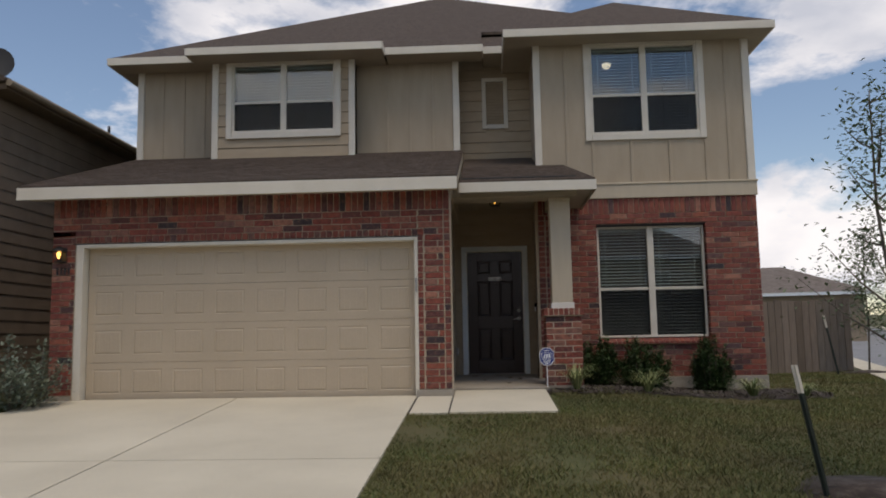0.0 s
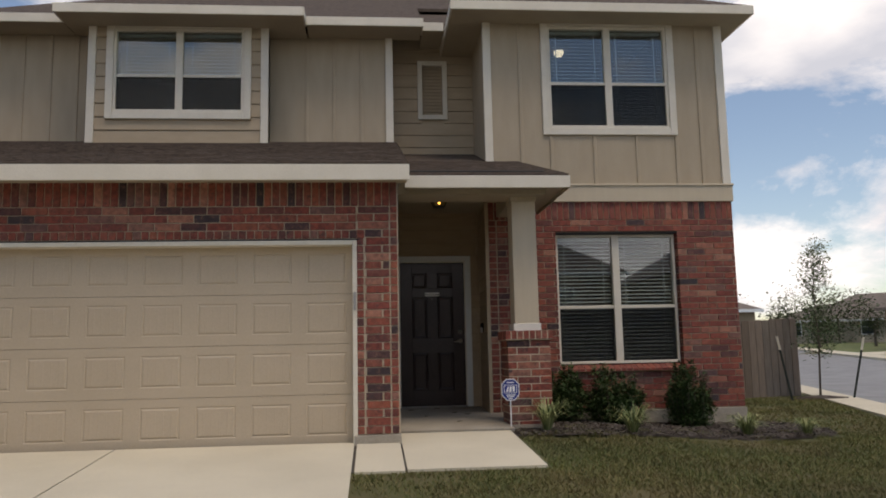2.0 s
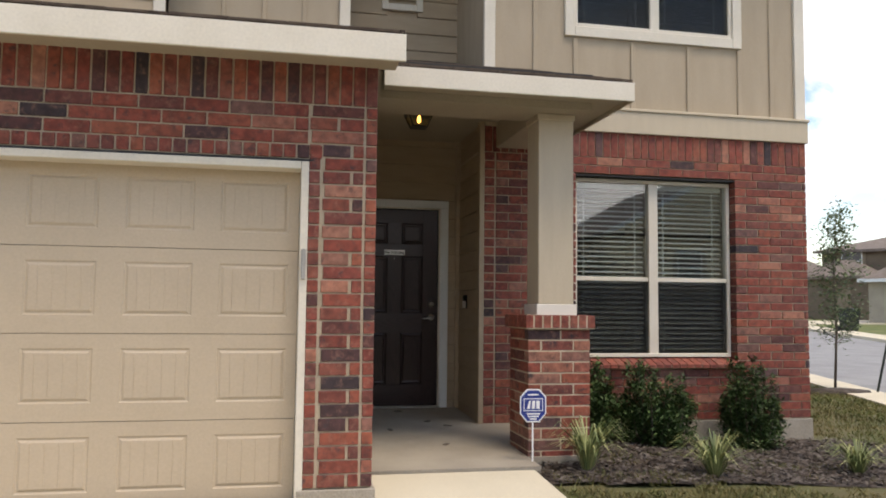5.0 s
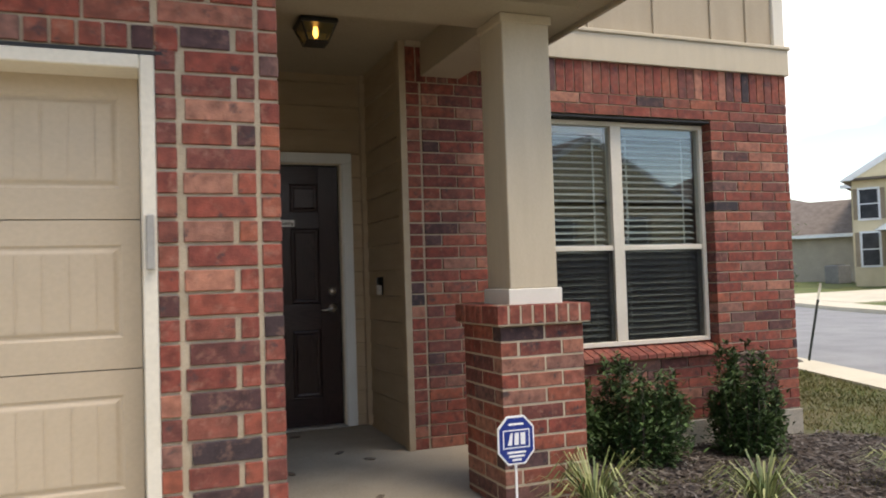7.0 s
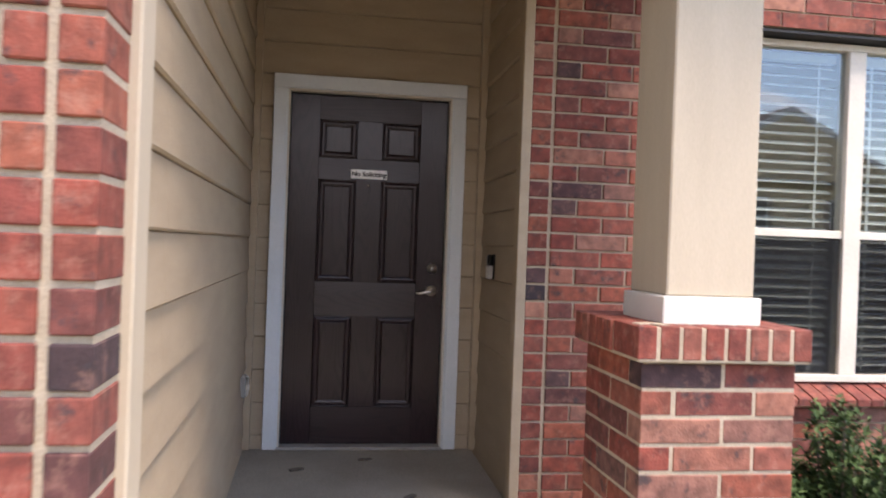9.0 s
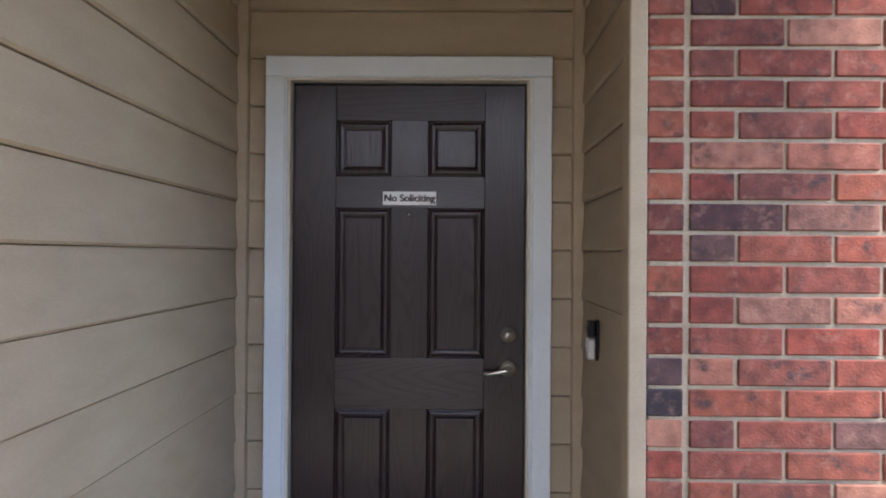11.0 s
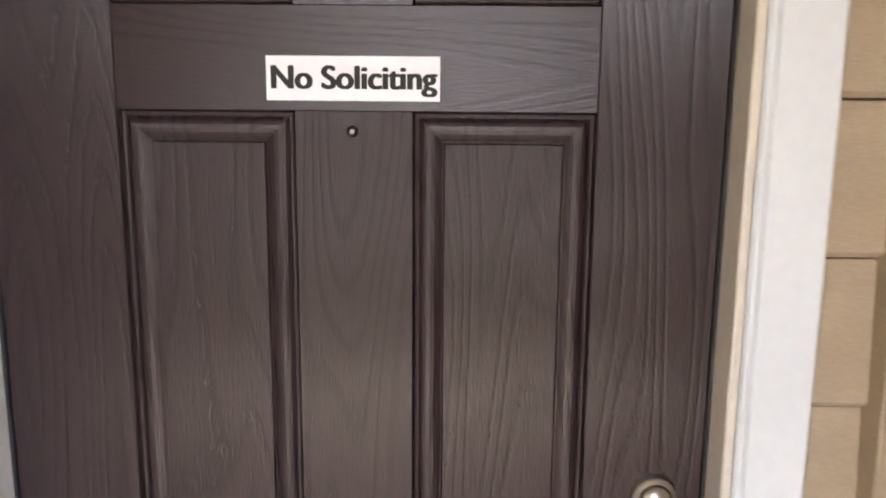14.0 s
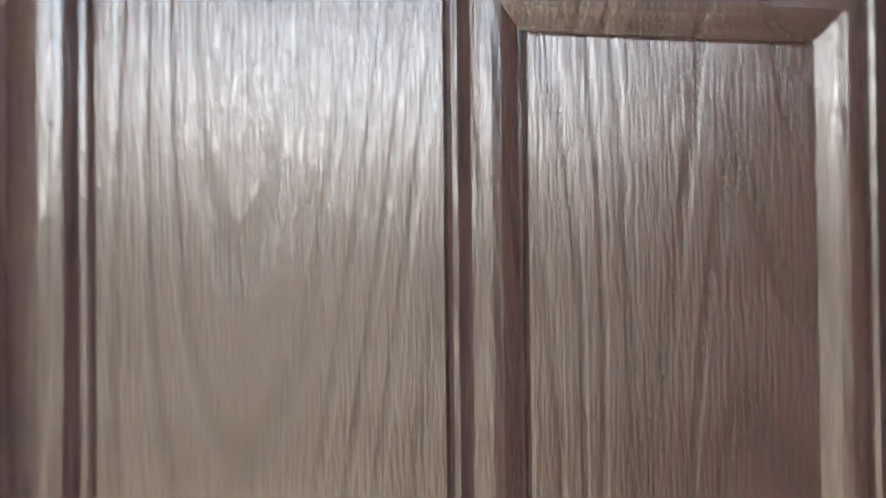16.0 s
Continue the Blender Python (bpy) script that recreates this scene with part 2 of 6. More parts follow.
grey_wall = material("taupe house wall", [(0.33, 0.30, 0.24), (0.40, 0.36, 0.29)], 0.85, 2, 60, 0.1, stain=0.08)
dark_pane = material("dark house pane", [(0.02, 0.025, 0.03), (0.05, 0.06, 0.07)], 0.08, 2, 20, 0.0, stain=0.1)
bin_blue = material("blue bin plastic", [(0.02, 0.05, 0.22), (0.03, 0.07, 0.27)], 0.5, 4, 60, 0.0, stain=0.1)
bin_dark = material("dark green bin plastic", [(0.012, 0.02, 0.016), (0.02, 0.03, 0.025)], 0.5, 4, 60, 0.0, stain=0.1)
tree_far_mat = material("distant tree foliage", [(0.035, 0.055, 0.02), (0.06, 0.085, 0.03), (0.09, 0.115, 0.05)], 0.9, 1.0, 12, 0.3, per="island", stain=0.25)
far_lawn = material("mown far lawn", [(0.07, 0.10, 0.022), (0.11, 0.135, 0.034), (0.15, 0.15, 0.05)], 0.9, 0.7, 25, 0.4, stain=0.2)
caulk = material("dark joint filler", [(0.05, 0.04, 0.032), (0.08, 0.068, 0.055)], 0.9, 8, 90, 0.2, stain=0.2)


def door_wood(name, along):
    """Dark brown moulded door skin with an embossed oak grain that runs along x or z."""
    m = bpy.data.materials.new(name)
    m.use_nodes = True
    n, l = m.node_tree.nodes, m.node_tree.links
    b = n["Principled BSDF"]
    b.inputs["Base Color"].default_value = (0.0215, 0.0112, 0.0115, 1)
    b.inputs["Roughness"].default_value = 0.20
    b.inputs["Specular IOR Level"].default_value = 0.46
    geo = n.new("ShaderNodeNewGeometry")
    mp = n.new("ShaderNodeMapping")
    mp.inputs["Scale"].default_value = (1, 1, 0.07) if along == "z" else (0.07, 1, 1)
    l.new(geo.outputs["Position"], mp.inputs["Vector"])
    pores = n.new("ShaderNodeTexNoise")
    pores.inputs["Scale"].default_value, pores.inputs["Detail"].default_value, pores.inputs["Roughness"].default_value = 620, 3, 0.6
    l.new(mp.outputs["Vector"], pores.inputs["Vector"])
    mp2 = n.new("ShaderNodeMapping")
    mp2.inputs["Scale"].default_value = (1, 1, 0.11) if along == "z" else (0.11, 1, 1)
    l.new(geo.outputs["Position"], mp2.inputs["Vector"])
    swirl = n.new("ShaderNodeTexNoise")
    swirl.inputs["Scale"].default_value, swirl.inputs["Detail"].default_value, swirl.inputs["Roughness"].default_value = 8.5, 1.0, 0.3
    l.new(mp2.outputs["Vector"], swirl.inputs["Vector"])
    rings = n.new("ShaderNodeMath")
    rings.operation = "MULTIPLY"
    rings.inputs[1].default_value = 120
    l.new(swirl.outputs["Fac"], rings.inputs[0])
    wave = n.new("ShaderNodeMath")
    wave.operation = "SINE"
    l.new(rings.outputs[0], wave.inputs[0])
    cut = n.new("ShaderNodeMapRange")
    cut.inputs["From Min"].default_value, cut.inputs["From Max"].default_value = 0.15, 0.95
    l.new(wave.outputs[0], cut.inputs["Value"])
    both = n.new("ShaderNodeMath")
    both.operation = "MULTIPLY_ADD"
    both.inputs[1].default_value = 1.05
    dash = n.new("ShaderNodeMapRange")
    dash.inputs["From Min"].default_value, dash.inputs["From Max"].default_value = 0.40, 0.72
    dash.inputs["To Max"].default_value = 0.9
    l.new(pores.outputs["Fac"], dash.inputs["Value"])
    l.new(cut.outputs["Result"], both.inputs[0])
    l.new(dash.outputs["Result"], both.inputs[2])
    bp = n.new("ShaderNodeBump")
    bp.inputs["Strength"].default_value, bp.inputs["Distance"].default_value = 0.27, 0.0009
    bp.invert = True
    l.new(both.outputs[0], bp.inputs["Height"])
    l.new(bp.outputs["Normal"], b.inputs["Normal"])
    # grain colour darkens in the grooves, painting in the dark their slopes reflect
    groove_shade = n.new("ShaderNodeMapRange")
    groove_shade.inputs["From Max"].default_value = 2.0
    groove_shade.inputs["To Min"].default_value, groove_shade.inputs["To Max"].default_value = 1.18, 0.72
    l.new(both.outputs[0], groove_shade.inputs["Value"])
    hsv = n.new("ShaderNodeHueSaturation")
    hsv.inputs["Color"].default_value = (0.0238, 0.0130, 0.0153, 1)
    l.new(groove_shade.outputs["Result"], hsv.inputs["Value"])
    l.new(hsv.outputs["Color"], b.inputs["Base Color"])
    return m


door_v, door_h = door_wood("dark brown oak grain upright", "z"), door_wood("dark brown oak grain across", "x")


def glass_pane(name, see=(1, 1, 1), rough=0.0):
    m = bpy.data.materials.new(name)
    m.use_nodes = True
    n, l = m.node_tree.nodes, m.node_tree.links
    n.clear()
    clear, gloss, mix = n.new("ShaderNodeBsdfTransparent"), n.new("ShaderNodeBsdfGlossy"), n.new("ShaderNodeMixShader")
    clear.inputs["Color"].default_value, gloss.inputs["Roughness"].default_value = (*see, 1), rough
    facing, power, scale_, o = n.new("ShaderNodeLayerWeight"), n.new("ShaderNodeMath"), n.new("ShaderNodeMath"), n.new("ShaderNodeOutputMaterial")
    facing.inputs["Blend"].default_value = 0.5
    power.operation, power.inputs[1].default_value = "POWER", 4.0
    scale_.operation, scale_.inputs[1].default_value, scale_.inputs[2].default_value = "MULTIPLY_ADD", 0.88, 0.105
    l.new(facing.outputs["Facing"], power.inputs[0])
    l.new(power.outputs[0], scale_.inputs[0])
    l.new(scale_.outputs[0], mix.inputs[0])
    l.new(clear.outputs[0], mix.inputs[1])
    l.new(gloss.outputs[0], mix.inputs[2])
    l.new(mix.outputs[0], o.inputs[0])
    return m


glass = glass_pane("window glass", (0.86, 0.9, 0.9))


def mesh_screen():
    m = bpy.data.materials.new("insect screen")
    m.use_nodes = True
    n, l = m.node_tree.nodes, m.node_tree.links
    n.clear()
    clear, dark, mix, o = n.new("ShaderNodeBsdfTransparent"), n.new("ShaderNodeBsdfDiffuse"), n.new("ShaderNodeMixShader"), n.new("ShaderNodeOutputMaterial")
    dark.inputs["Color"].default_value = (0.02, 0.022, 0.024, 1)
    mix.inputs[0].default_value = 0.45
    l.new(clear.outputs[0], mix.inputs[1])
    l.new(dark.outputs[0], mix.inputs[2])
    l.new(mix.outputs[0], o.inputs[0])
    return m


screen_mat = mesh_screen()
amber_glass = glass_pane("lamp glass", (0.95, 0.85, 0.6), 0.1)


def glow(name, colour, strength):
    m = bpy.data.materials.new(name)
    m.use_nodes = True
    b = m.node_tree.nodes["Principled BSDF"]
    b.inputs["Base Color"].default_value = (*colour, 1)
    b.inputs["Emission Color"].default_value, b.inputs["Emission Strength"].default_value = (*colour, 1), strength
    return m


bulb_mat = glow("warm lamp bulb", (1.0, 0.55, 0.14), 3.0)
ceiling_glow = glow("lit ceiling lamp", (1.0, 0.86, 0.62), 1.0)

# ---- building helpers ----


class Mesh:
    """Gathers vertices and faces in world metres."""

    def __init__(self):
        self.v, self.f = [], []

    def add(self, vs, fs):
        o = len(self.v)
        self.v.extend(tuple(p) for p in vs)
        self.f.extend(tuple(i + o for i in f) for f in fs)
        return self

    def box(self, x0, x1, y0, y1, z0, z1, c=0.0):
        """A box, with its edges chamfered by c."""
        if c <= 0:
            return self.add([(x, y, z) for z in (z0, z1) for y in (y0, y1) for x in (x0, x1)],
                            [(0, 2, 3, 1), (4, 5, 7, 6), (0, 1, 5, 4), (2, 6, 7, 3), (0, 4, 6, 2), (1, 3, 7, 5)])
        lo, hi = (x0, y0, z0), (x1, y1, z1)
        c = min(c, *[(hi[i] - lo[i]) * 0.45 for i in range(3)])
        vs, idx = [], {}
        for s in [(a, b, d) for a in (0, 1) for b in (0, 1) for d in (0, 1)]:
            for ax in range(3):
                p = []
                for i in range(3):
                    e = hi[i] if s[i] else lo[i]
                    p.append(e if i == ax else (e - c if s[i] else e + c))
                idx[(s, ax)] = len(vs)
                vs.append(p)
        fs = []
        for ax in range(3):
            u, w = (ax + 1) % 3, (ax + 2) % 3
            for side in (0, 1):
                ring = []
                for a, b in ((0, 0), (1, 0), (1, 1), (0, 1)):
                    s = [0, 0, 0]
                    s[ax], s[u], s[w] = side, a, b
                    ring.append(idx[(tuple(s), ax)])
                fs.append(ring if side else ring[::-1])
                for other in (0, 1):
                    s0, s1 = [0, 0, 0], [0, 0, 0]
                    s0[u], s0[w], s1[u], s1[w] = side, other, side, other
                    s1[ax] = 1
                    s0, s1 = tuple(s0), tuple(s1)
                    q = [idx[(s0, u)], idx[(s1, u)], idx[(s1, w)], idx[(s0, w)]]
                    fs.append(q if side == other else q[::-1])
        for s in [(a, b, d) for a in (0, 1) for b in (0, 1) for d in (0, 1)]:
            t = [idx[(s, 0)], idx[(s, 1)], idx[(s, 2)]]
            fs.append(t if sum(s) % 2 else t[::-1])
        return self.add(vs, fs)

    def tube(self, points, radii, n=8):
        """A round tube through the points."""
        rings = []
        for i, p in enumerate(points):
            p = Vector(p)
            d = Vector(points[min(i + 1, len(points) - 1)]) - Vector(points[max(i - 1, 0)])
            d.normalize()
            a = d.cross(Vector((0, 0, 1)) if abs(d.z) < 0.9 else Vector((1, 0, 0))).normalized()
            b = d.cross(a)
            r = radii[i] if isinstance(radii, (list, tuple)) else radii
            rings.append([p + (a * math.cos(2 * math.pi * k / n) + b * math.sin(2 * math.pi * k / n)) * r for k in range(n)])
        vs = [q for ring in rings for q in ring]
        fs = [(i * n + k, i * n + (k + 1) % n, (i + 1) * n + (k + 1) % n, (i + 1) * n + k) for i in range(len(rings) - 1) for k in range(n)]
        fs += [tuple(range(n))[::-1], tuple((len(rings) - 1) * n + k for k in range(n))]
        return self.add(vs, fs)

    def prism(self, ring, ax, a, b):
        """A flat outline, given in the two axes other than ax in their order, drawn out from a to b."""
        n = len(ring)
        place = lambda p, d: (d, p[0], p[1]) if ax == "x" else (p[0], d, p[1]) if ax == "y" else (p[0], p[1], d)
        return self.add([place(p, d) for d in (a, b) for p in ring],
                        [tuple(range(n))[::-1], tuple(range(n, 2 * n))] + [(k, (k + 1) % n, n + (k + 1) % n, n + k) for k in range(n)])

    def rings(self, rects, y_axis=True):
        """Nested upright rectangles (x0, x1, z0, z1, y) lofted one into the next, the last one filled."""
        vs = [p for x0, x1, z0, z1, y in rects for p in ((x0, y, z0), (x1, y, z0), (x1, y, z1), (x0, y, z1))]
        fs = [(4 * i + k, 4 * i + (k + 1) % 4, 4 * i + 4 + (k + 1) % 4, 4 * i + 4 + k) for i in range(len(rects) - 1) for k in range(4)]
        m = 4 * (len(rects) - 1)
        return self.add(vs, fs + [(m, m + 1, m + 2, m + 3)])

    def data(self, name, mat, smooth=False, fix=True):
        me = bpy.data.meshes.new(name)
        me.from_pydata(self.v, [], self.f)
        if fix:
            bm = bmesh.new()
            bm.from_mesh(me)
            bmesh.ops.recalc_face_normals(bm, faces=bm.faces)
            bm.to_mesh(me)
            bm.free()
        me.materials.append(mat)
        if smooth:
            me.polygons.foreach_set("use_smooth", [True] * len(me.polygons))
        me.update()
        return me


def M():
    return Mesh()


def thing(name, at, label, category, group="", kind=""):
    """An empty at a thing's base."""
    ob = new(name)
    ob.location = at
    ob.empty_display_size = 0.1
    return tagged(ob, label, category, group, kind)


def part(name, mesh, mat, parent, label="", smooth=False, at=None):
    """One mesh in world metres as a part of a thing or of a part."""
    ob = new(name, mesh if isinstance(mesh, bpy.types.Mesh) else mesh.data(name, mat, smooth))
    ob.parent = parent
    if parent.type == "EMPTY":
        ob.matrix_parent_inverse = Matrix.Translation(-parent.location)
    if at is not None:
        ob.location = at
    if label:
        ob["label"] = label
    return ob


def solid(name, mesh, mat, label, category, group="", kind="", smooth=False):
    return tagged(new(name, mesh.data(name, mat, smooth)), label, category, group, kind)

# ---- ground ----
ROAD_AT, ROAD_DIR, ROAD_N, ROAD_W = Vector((7.2, 0.6)), Vector((0.33, 0.944)), Vector((0.944, -0.33)), 7.9


def far_rise(x, y):
    return 0.022 * max(0.0, math.hypot(x, y) - 24)


def lot_height(x, y):
    """Height of the lawn: level round the house, falling to the street in front and to the side street."""
    z = -0.13 + (0.0745 * (max(y, -17) + 3.4) if y < -3.4 else 0.0)
    ramp = min(1.0, max(0.0, (x - 1.1) / 2.4))
    near_house = min(1.0, max(0.0, (y + 9.0) / 5.0))
    z -= 0.13 * ramp * ramp * (3 - 2 * ramp) * near_house * (1 - 0.42 * min(1.0, max(0.0, (x - 4.6) / 2.4)))
    return z + far_rise(x, y)


def road_side(x, y):
    return (Vector((x, y)) - ROAD_AT).dot(ROAD_N)


def road_height(x, y):
    return -0.31 + (0.06 * (y + 5) if y < -5 else 0.0) * (1 if y > -17 else 0) + (-0.72 if y <= -17 else 0) + far_rise(x, y)


def ground_height(x, y):
    s = road_side(x, y)
    if -0.3 < s < ROAD_W + 0.9:
        return road_height(x, y) - 0.12
    if s >= ROAD_W + 0.9:
        return road_height(x, y) + 0.10
    if y < -17:
        return lot_height(x, -17) - 0.25
    return lot_height(x, y) + 0.012 * noise.noise((x * 0.7, y * 0.7, 0))


def steps(*spans):
    out_steps = []
    for a, b, d in spans:
        k = max(1, round((b - a) / d))
        out_steps += [a + (b - a) * i / k for i in range(k)]
    return out_steps + [spans[-1][1]]


gx = steps((-900, -120, 130), (-120, -20, 10), (-20, 3, 1.0), (3, 26, 0.5), (26, 120, 6), (120, 900, 130))
gy = steps((-900, -120, 130), (-120, -20, 10), (-20, -10, 1.0), (-10, 26, 0.5), (26, 120, 6), (120, 900, 130))
g = M()
g.add([(x, y, ground_height(x, y)) for y in gy for x in gx],
      [(j * len(gx) + i, j * len(gx) + i + 1, (j + 1) * len(gx) + i + 1, (j + 1) * len(gx) + i) for j in range(len(gy) - 1) for i in range(len(gx) - 1)])
ground = solid("ground", g, soil, "patchy green and brown lawn ground", "ground", kind="structure", smooth=True)


def strip(a, b, lift, along=(-22, 90), step=2.0, thick=0.14):
    """A band beside or on the side street, from a to b across it."""
    m, k = M(), int((along[1] - along[0]) / step)
    pts = []
    for i in range(k + 1):
        c = ROAD_AT + ROAD_DIR * (along[0] + step * i)
        for s in (a, b):
            p = c + ROAD_N * s
            z = road_height(p.x, max(p.y, -16.9)) + lift
            pts += [(p.x, p.y, z), (p.x, p.y, z - thick)]
    fs = []
    for i in range(k):
        o, q = 4 * i, 4 * i + 4
        fs += [(o, q, q + 2, o + 2), (o + 1, o + 3, q + 3, q + 1), (o, o + 1, q + 1, q), (o + 2, q + 2, q + 3, o + 3)]
    return m.add(pts, fs)


solid("road_side_street", strip(0.0, ROAD_W, 0.0), asphalt, "grey asphalt residential side street", "road", kind="structure")
solid("lawn_far_side", strip(ROAD_W + 1.3, 17.0, 0.118, along=(-10, 90), thick=0.1), far_lawn, "green mown lawn across the side street", "lawn", kind="structure")
solid("pavement_near_kerb", strip(-0.62, -0.002, 0.125, thick=0.5), concrete, "pale concrete kerb and walk strip beside the street", "kerb", kind="structure")
solid("pavement_far_kerb", strip(ROAD_W + 0.002, ROAD_W + 1.3, 0.125), concrete, "pale concrete kerb strip across the street", "kerb", kind="structure")
m = M().box(-200, 200, -27, -18.5, -1.6, -1.27)
solid("road_front_street", m, asphalt, "grey asphalt street before the house", "road", kind="structure")


def sloped(x0, x1, y0, y1, thick=0.12, lift=0.02, crown=0.0):
    """A slab that lies on the sloping lot."""
    za, zb = lot_height(0, y0) + lift, lot_height(0, y1) + lift
    return M().add([(x0, y0, za), (x1, y0, za), (x1, y1, zb), (x0, y1, zb), (x0, y0, za - thick), (x1, y0, za - thick), (x1, y1, zb - thick), (x0, y1, zb - thick)],
                   [(0, 1, 2, 3), (7, 6, 5, 4), (0, 4, 5, 1), (1, 5, 6, 2), (2, 6, 7, 3), (3, 7, 4, 0)])


drive = thing("driveway", (-3.4, -8, lot_height(0, -8)), "pale cream concrete driveway in jointed slabs", "driveway", kind="structure")
J = 0.008
for xa, xb in ((-5.87, -3.34), (-3.34, -1.04)):
    for ya, yb in ((-16.9, -12.0), (-12.0, -6.95), (-6.95, -3.38)):
        part("slab", sloped(xa + J, xb - J, ya + J, yb - J), concrete, drive)
part("joint_filler", sloped(-5.86, -1.05, -16.8, -3.4, lift=0.008), caulk, drive, "dark joint filler between the slabs")
walkway = thing("walkway", (0, -4, lot_height(0, -4)), "pale concrete front walkway in two slabs", "walkway", kind="structure")
part("slab", sloped(-1.02, -0.60, -4.74, -3.47), concrete, walkway)


def walk_slab(x0, x1, y0, y1, z0, z1, thick=0.12):
    return M().add([(x0, y0, z0), (x1, y0, z0), (x1, y1, z1), (x0, y1, z1), (x0, y0, z0 - thick), (x1, y0, z0 - thick), (x1, y1, z1 - thick), (x0, y1, z1 - thick)],
                   [(0, 1, 2, 3), (7, 6, 5, 4), (0, 4, 5, 1), (1, 5, 6, 2), (2, 6, 7, 3), (3, 7, 4, 0)])


part("slab", walk_slab(-0.58, 0.60, -4.70, -2.86, lot_height(0, -4.7) + 0.02, -0.085), concrete, walkway)
part("joint_filler", sloped(-1.05, 0.58, -4.69, -3.5, lift=0.006), caulk, walkway, "dark gap between the walk slabs")
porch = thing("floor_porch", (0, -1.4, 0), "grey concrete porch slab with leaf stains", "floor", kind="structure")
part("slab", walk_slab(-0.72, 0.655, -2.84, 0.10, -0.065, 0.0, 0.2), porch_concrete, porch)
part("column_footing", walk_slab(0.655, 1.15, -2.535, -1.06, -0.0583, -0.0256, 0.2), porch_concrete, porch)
for i, (x, y, a) in enumerate(((0.02, -0.28, 0.2), (0.2, -0.9, 0.9), (-0.2, -1.3, 1.7), (0.34, -1.15, 2.4), (-0.35, -0.45, 0.5), (0.15, -2.0, 1.0))):
    zz = -0.065 * (-y / 2.84) + 0.0105
    leaf = M()
    ring = [(0.055 * math.cos(k * 0.785) * (1 if k % 2 else 0.7), 0.02 * math.sin(k * 0.785)) for k in range(8)]
    ring = [(x + u * math.cos(a) - w * math.sin(a), y + u * math.sin(a) + w * math.cos(a)) for u, w in ring]
    leaf.prism(ring, "z", zz - 0.012, zz - 0.004)
    solid("dry_leaf", leaf, bark, "small dark dry leaf lying on the porch slab", "leaf", "dry leaves on the porch")

# ---- house walls ----
YG, YB, YS = -3.46, -1.05, -1.02        # garage brick face, right brick face, right upper siding face
COURSE, LONG, JOINT = 0.0815, 0.254, 0.011
brick_shapes = {}


def brick(parent, x0, x1, y0, y1, z0, z1, rest=None, mat=None):
    """One brick as a part on a shared mesh, or joined into rest."""
    if rest is not None:
        rest.box(x0, x1, y0, y1, z0, z1)
        return
    mat = mat or brick_mat
    size = (round(x1 - x0, 3), round(y1 - y0, 3), round(z1 - z0, 3))
    key = (*size, mat.name)
    if key not in brick_shapes:
        a, b, c = (k / 2 for k in size)
        brick_shapes[key] = M().box(-a, a, -b, b, -c, c, 0.003).data("brick", mat)
    jit = lambda: random.uniform(-0.0015, 0.0015)
    ob = part("brick", brick_shapes[key], None, parent, at=((x0 + x1) / 2 + jit(), (y0 + y1) / 2 + jit(), (z0 + z1) / 2 + jit() * 0.6))
    ob.rotation_euler = (random.uniform(-0.006, 0.006), random.uniform(-0.006, 0.006), random.uniform(-0.006, 0.006))


def bond_row(a, b, odd):
    """Brick spans of one row of running bond."""
    spans, x = [], a - (LONG / 2 if odd else 0.0)
    while x < b - 0.01:
        s, e = max(x, a), min(x + LONG, b)
        if e - s > 0.03:
            spans.append((s, e))
        x += LONG
    return spans


def front_rows(parent, a, b, z0, rows, y, near, rest, flip=0, hole=None):
    for r in range(rows):
        za = z0 + r * COURSE
        segs = [(a, b)]
        if hole and za + COURSE * 0.5 > hole[2] and za + COURSE * 0.5 < hole[3]:
            segs = [(a, hole[0]), (hole[1], b)]
        for s, e in segs:
            for u, v in bond_row(s, e, (r + flip) % 2):
                brick(parent, u + JOINT / 2, v - JOINT / 2, y - 0.006, y + (0.15 if hole else 0.078), za + JOINT / 2, za + COURSE - JOINT / 2, None if near(u, za) else rest)


def uprights(parent, a, b, z0, z1, y, near, rest, pitch=0.0789, proud=0.006):
    n = max(1, round((b - a) / pitch))
    w = (b - a) / n
    for i in range(n):
        u = a + i * w
        brick(parent, u + JOINT / 2, u + w - JOINT / 2, y - proud, y + 0.05, z0 + JOINT / 2, z1 - JOINT / 2, None if near(u, z0) else rest)


# garage front
DOOR_L, DOOR_R, DOOR_T = -5.47, -1.015, 1.90
gw = M()
gw.box(-5.80, DOOR_L, YG + 0.004, YG + 0.20, -0.14, 2.52)
gw.box(DOOR_R, -0.608, YG + 0.004, YG + 0.16, -0.03, 2.52)
gw.box(DOOR_L, DOOR_R, YG + 0.004, YG + 0.20, DOOR_T, 2.52)
wall_garage = solid("wall_garage", gw, mortar, "red brick garage front with a soldier course", "wall", kind="structure")
wg_far = M()
near_g = lambda x, z: x > -3.3
front_rows(wall_garage, -5.80, DOOR_R, 2.00, 3, YG, near_g, wg_far)
uprights(wall_garage, -5.80, -0.60, 2.2445, 2.50, YG, near_g, wg_far)
uprights(wall_garage, DOOR_L - 0.02, -0.93, DOOR_T + 0.012, 2.00, YG, near_g, wg_far)
front_rows(wall_garage, -5.80, DOOR_L - 0.02, -0.05, 26, YG, lambda x, z: False, wg_far)
rows_p = int((2.2445 + 0.03) / COURSE)
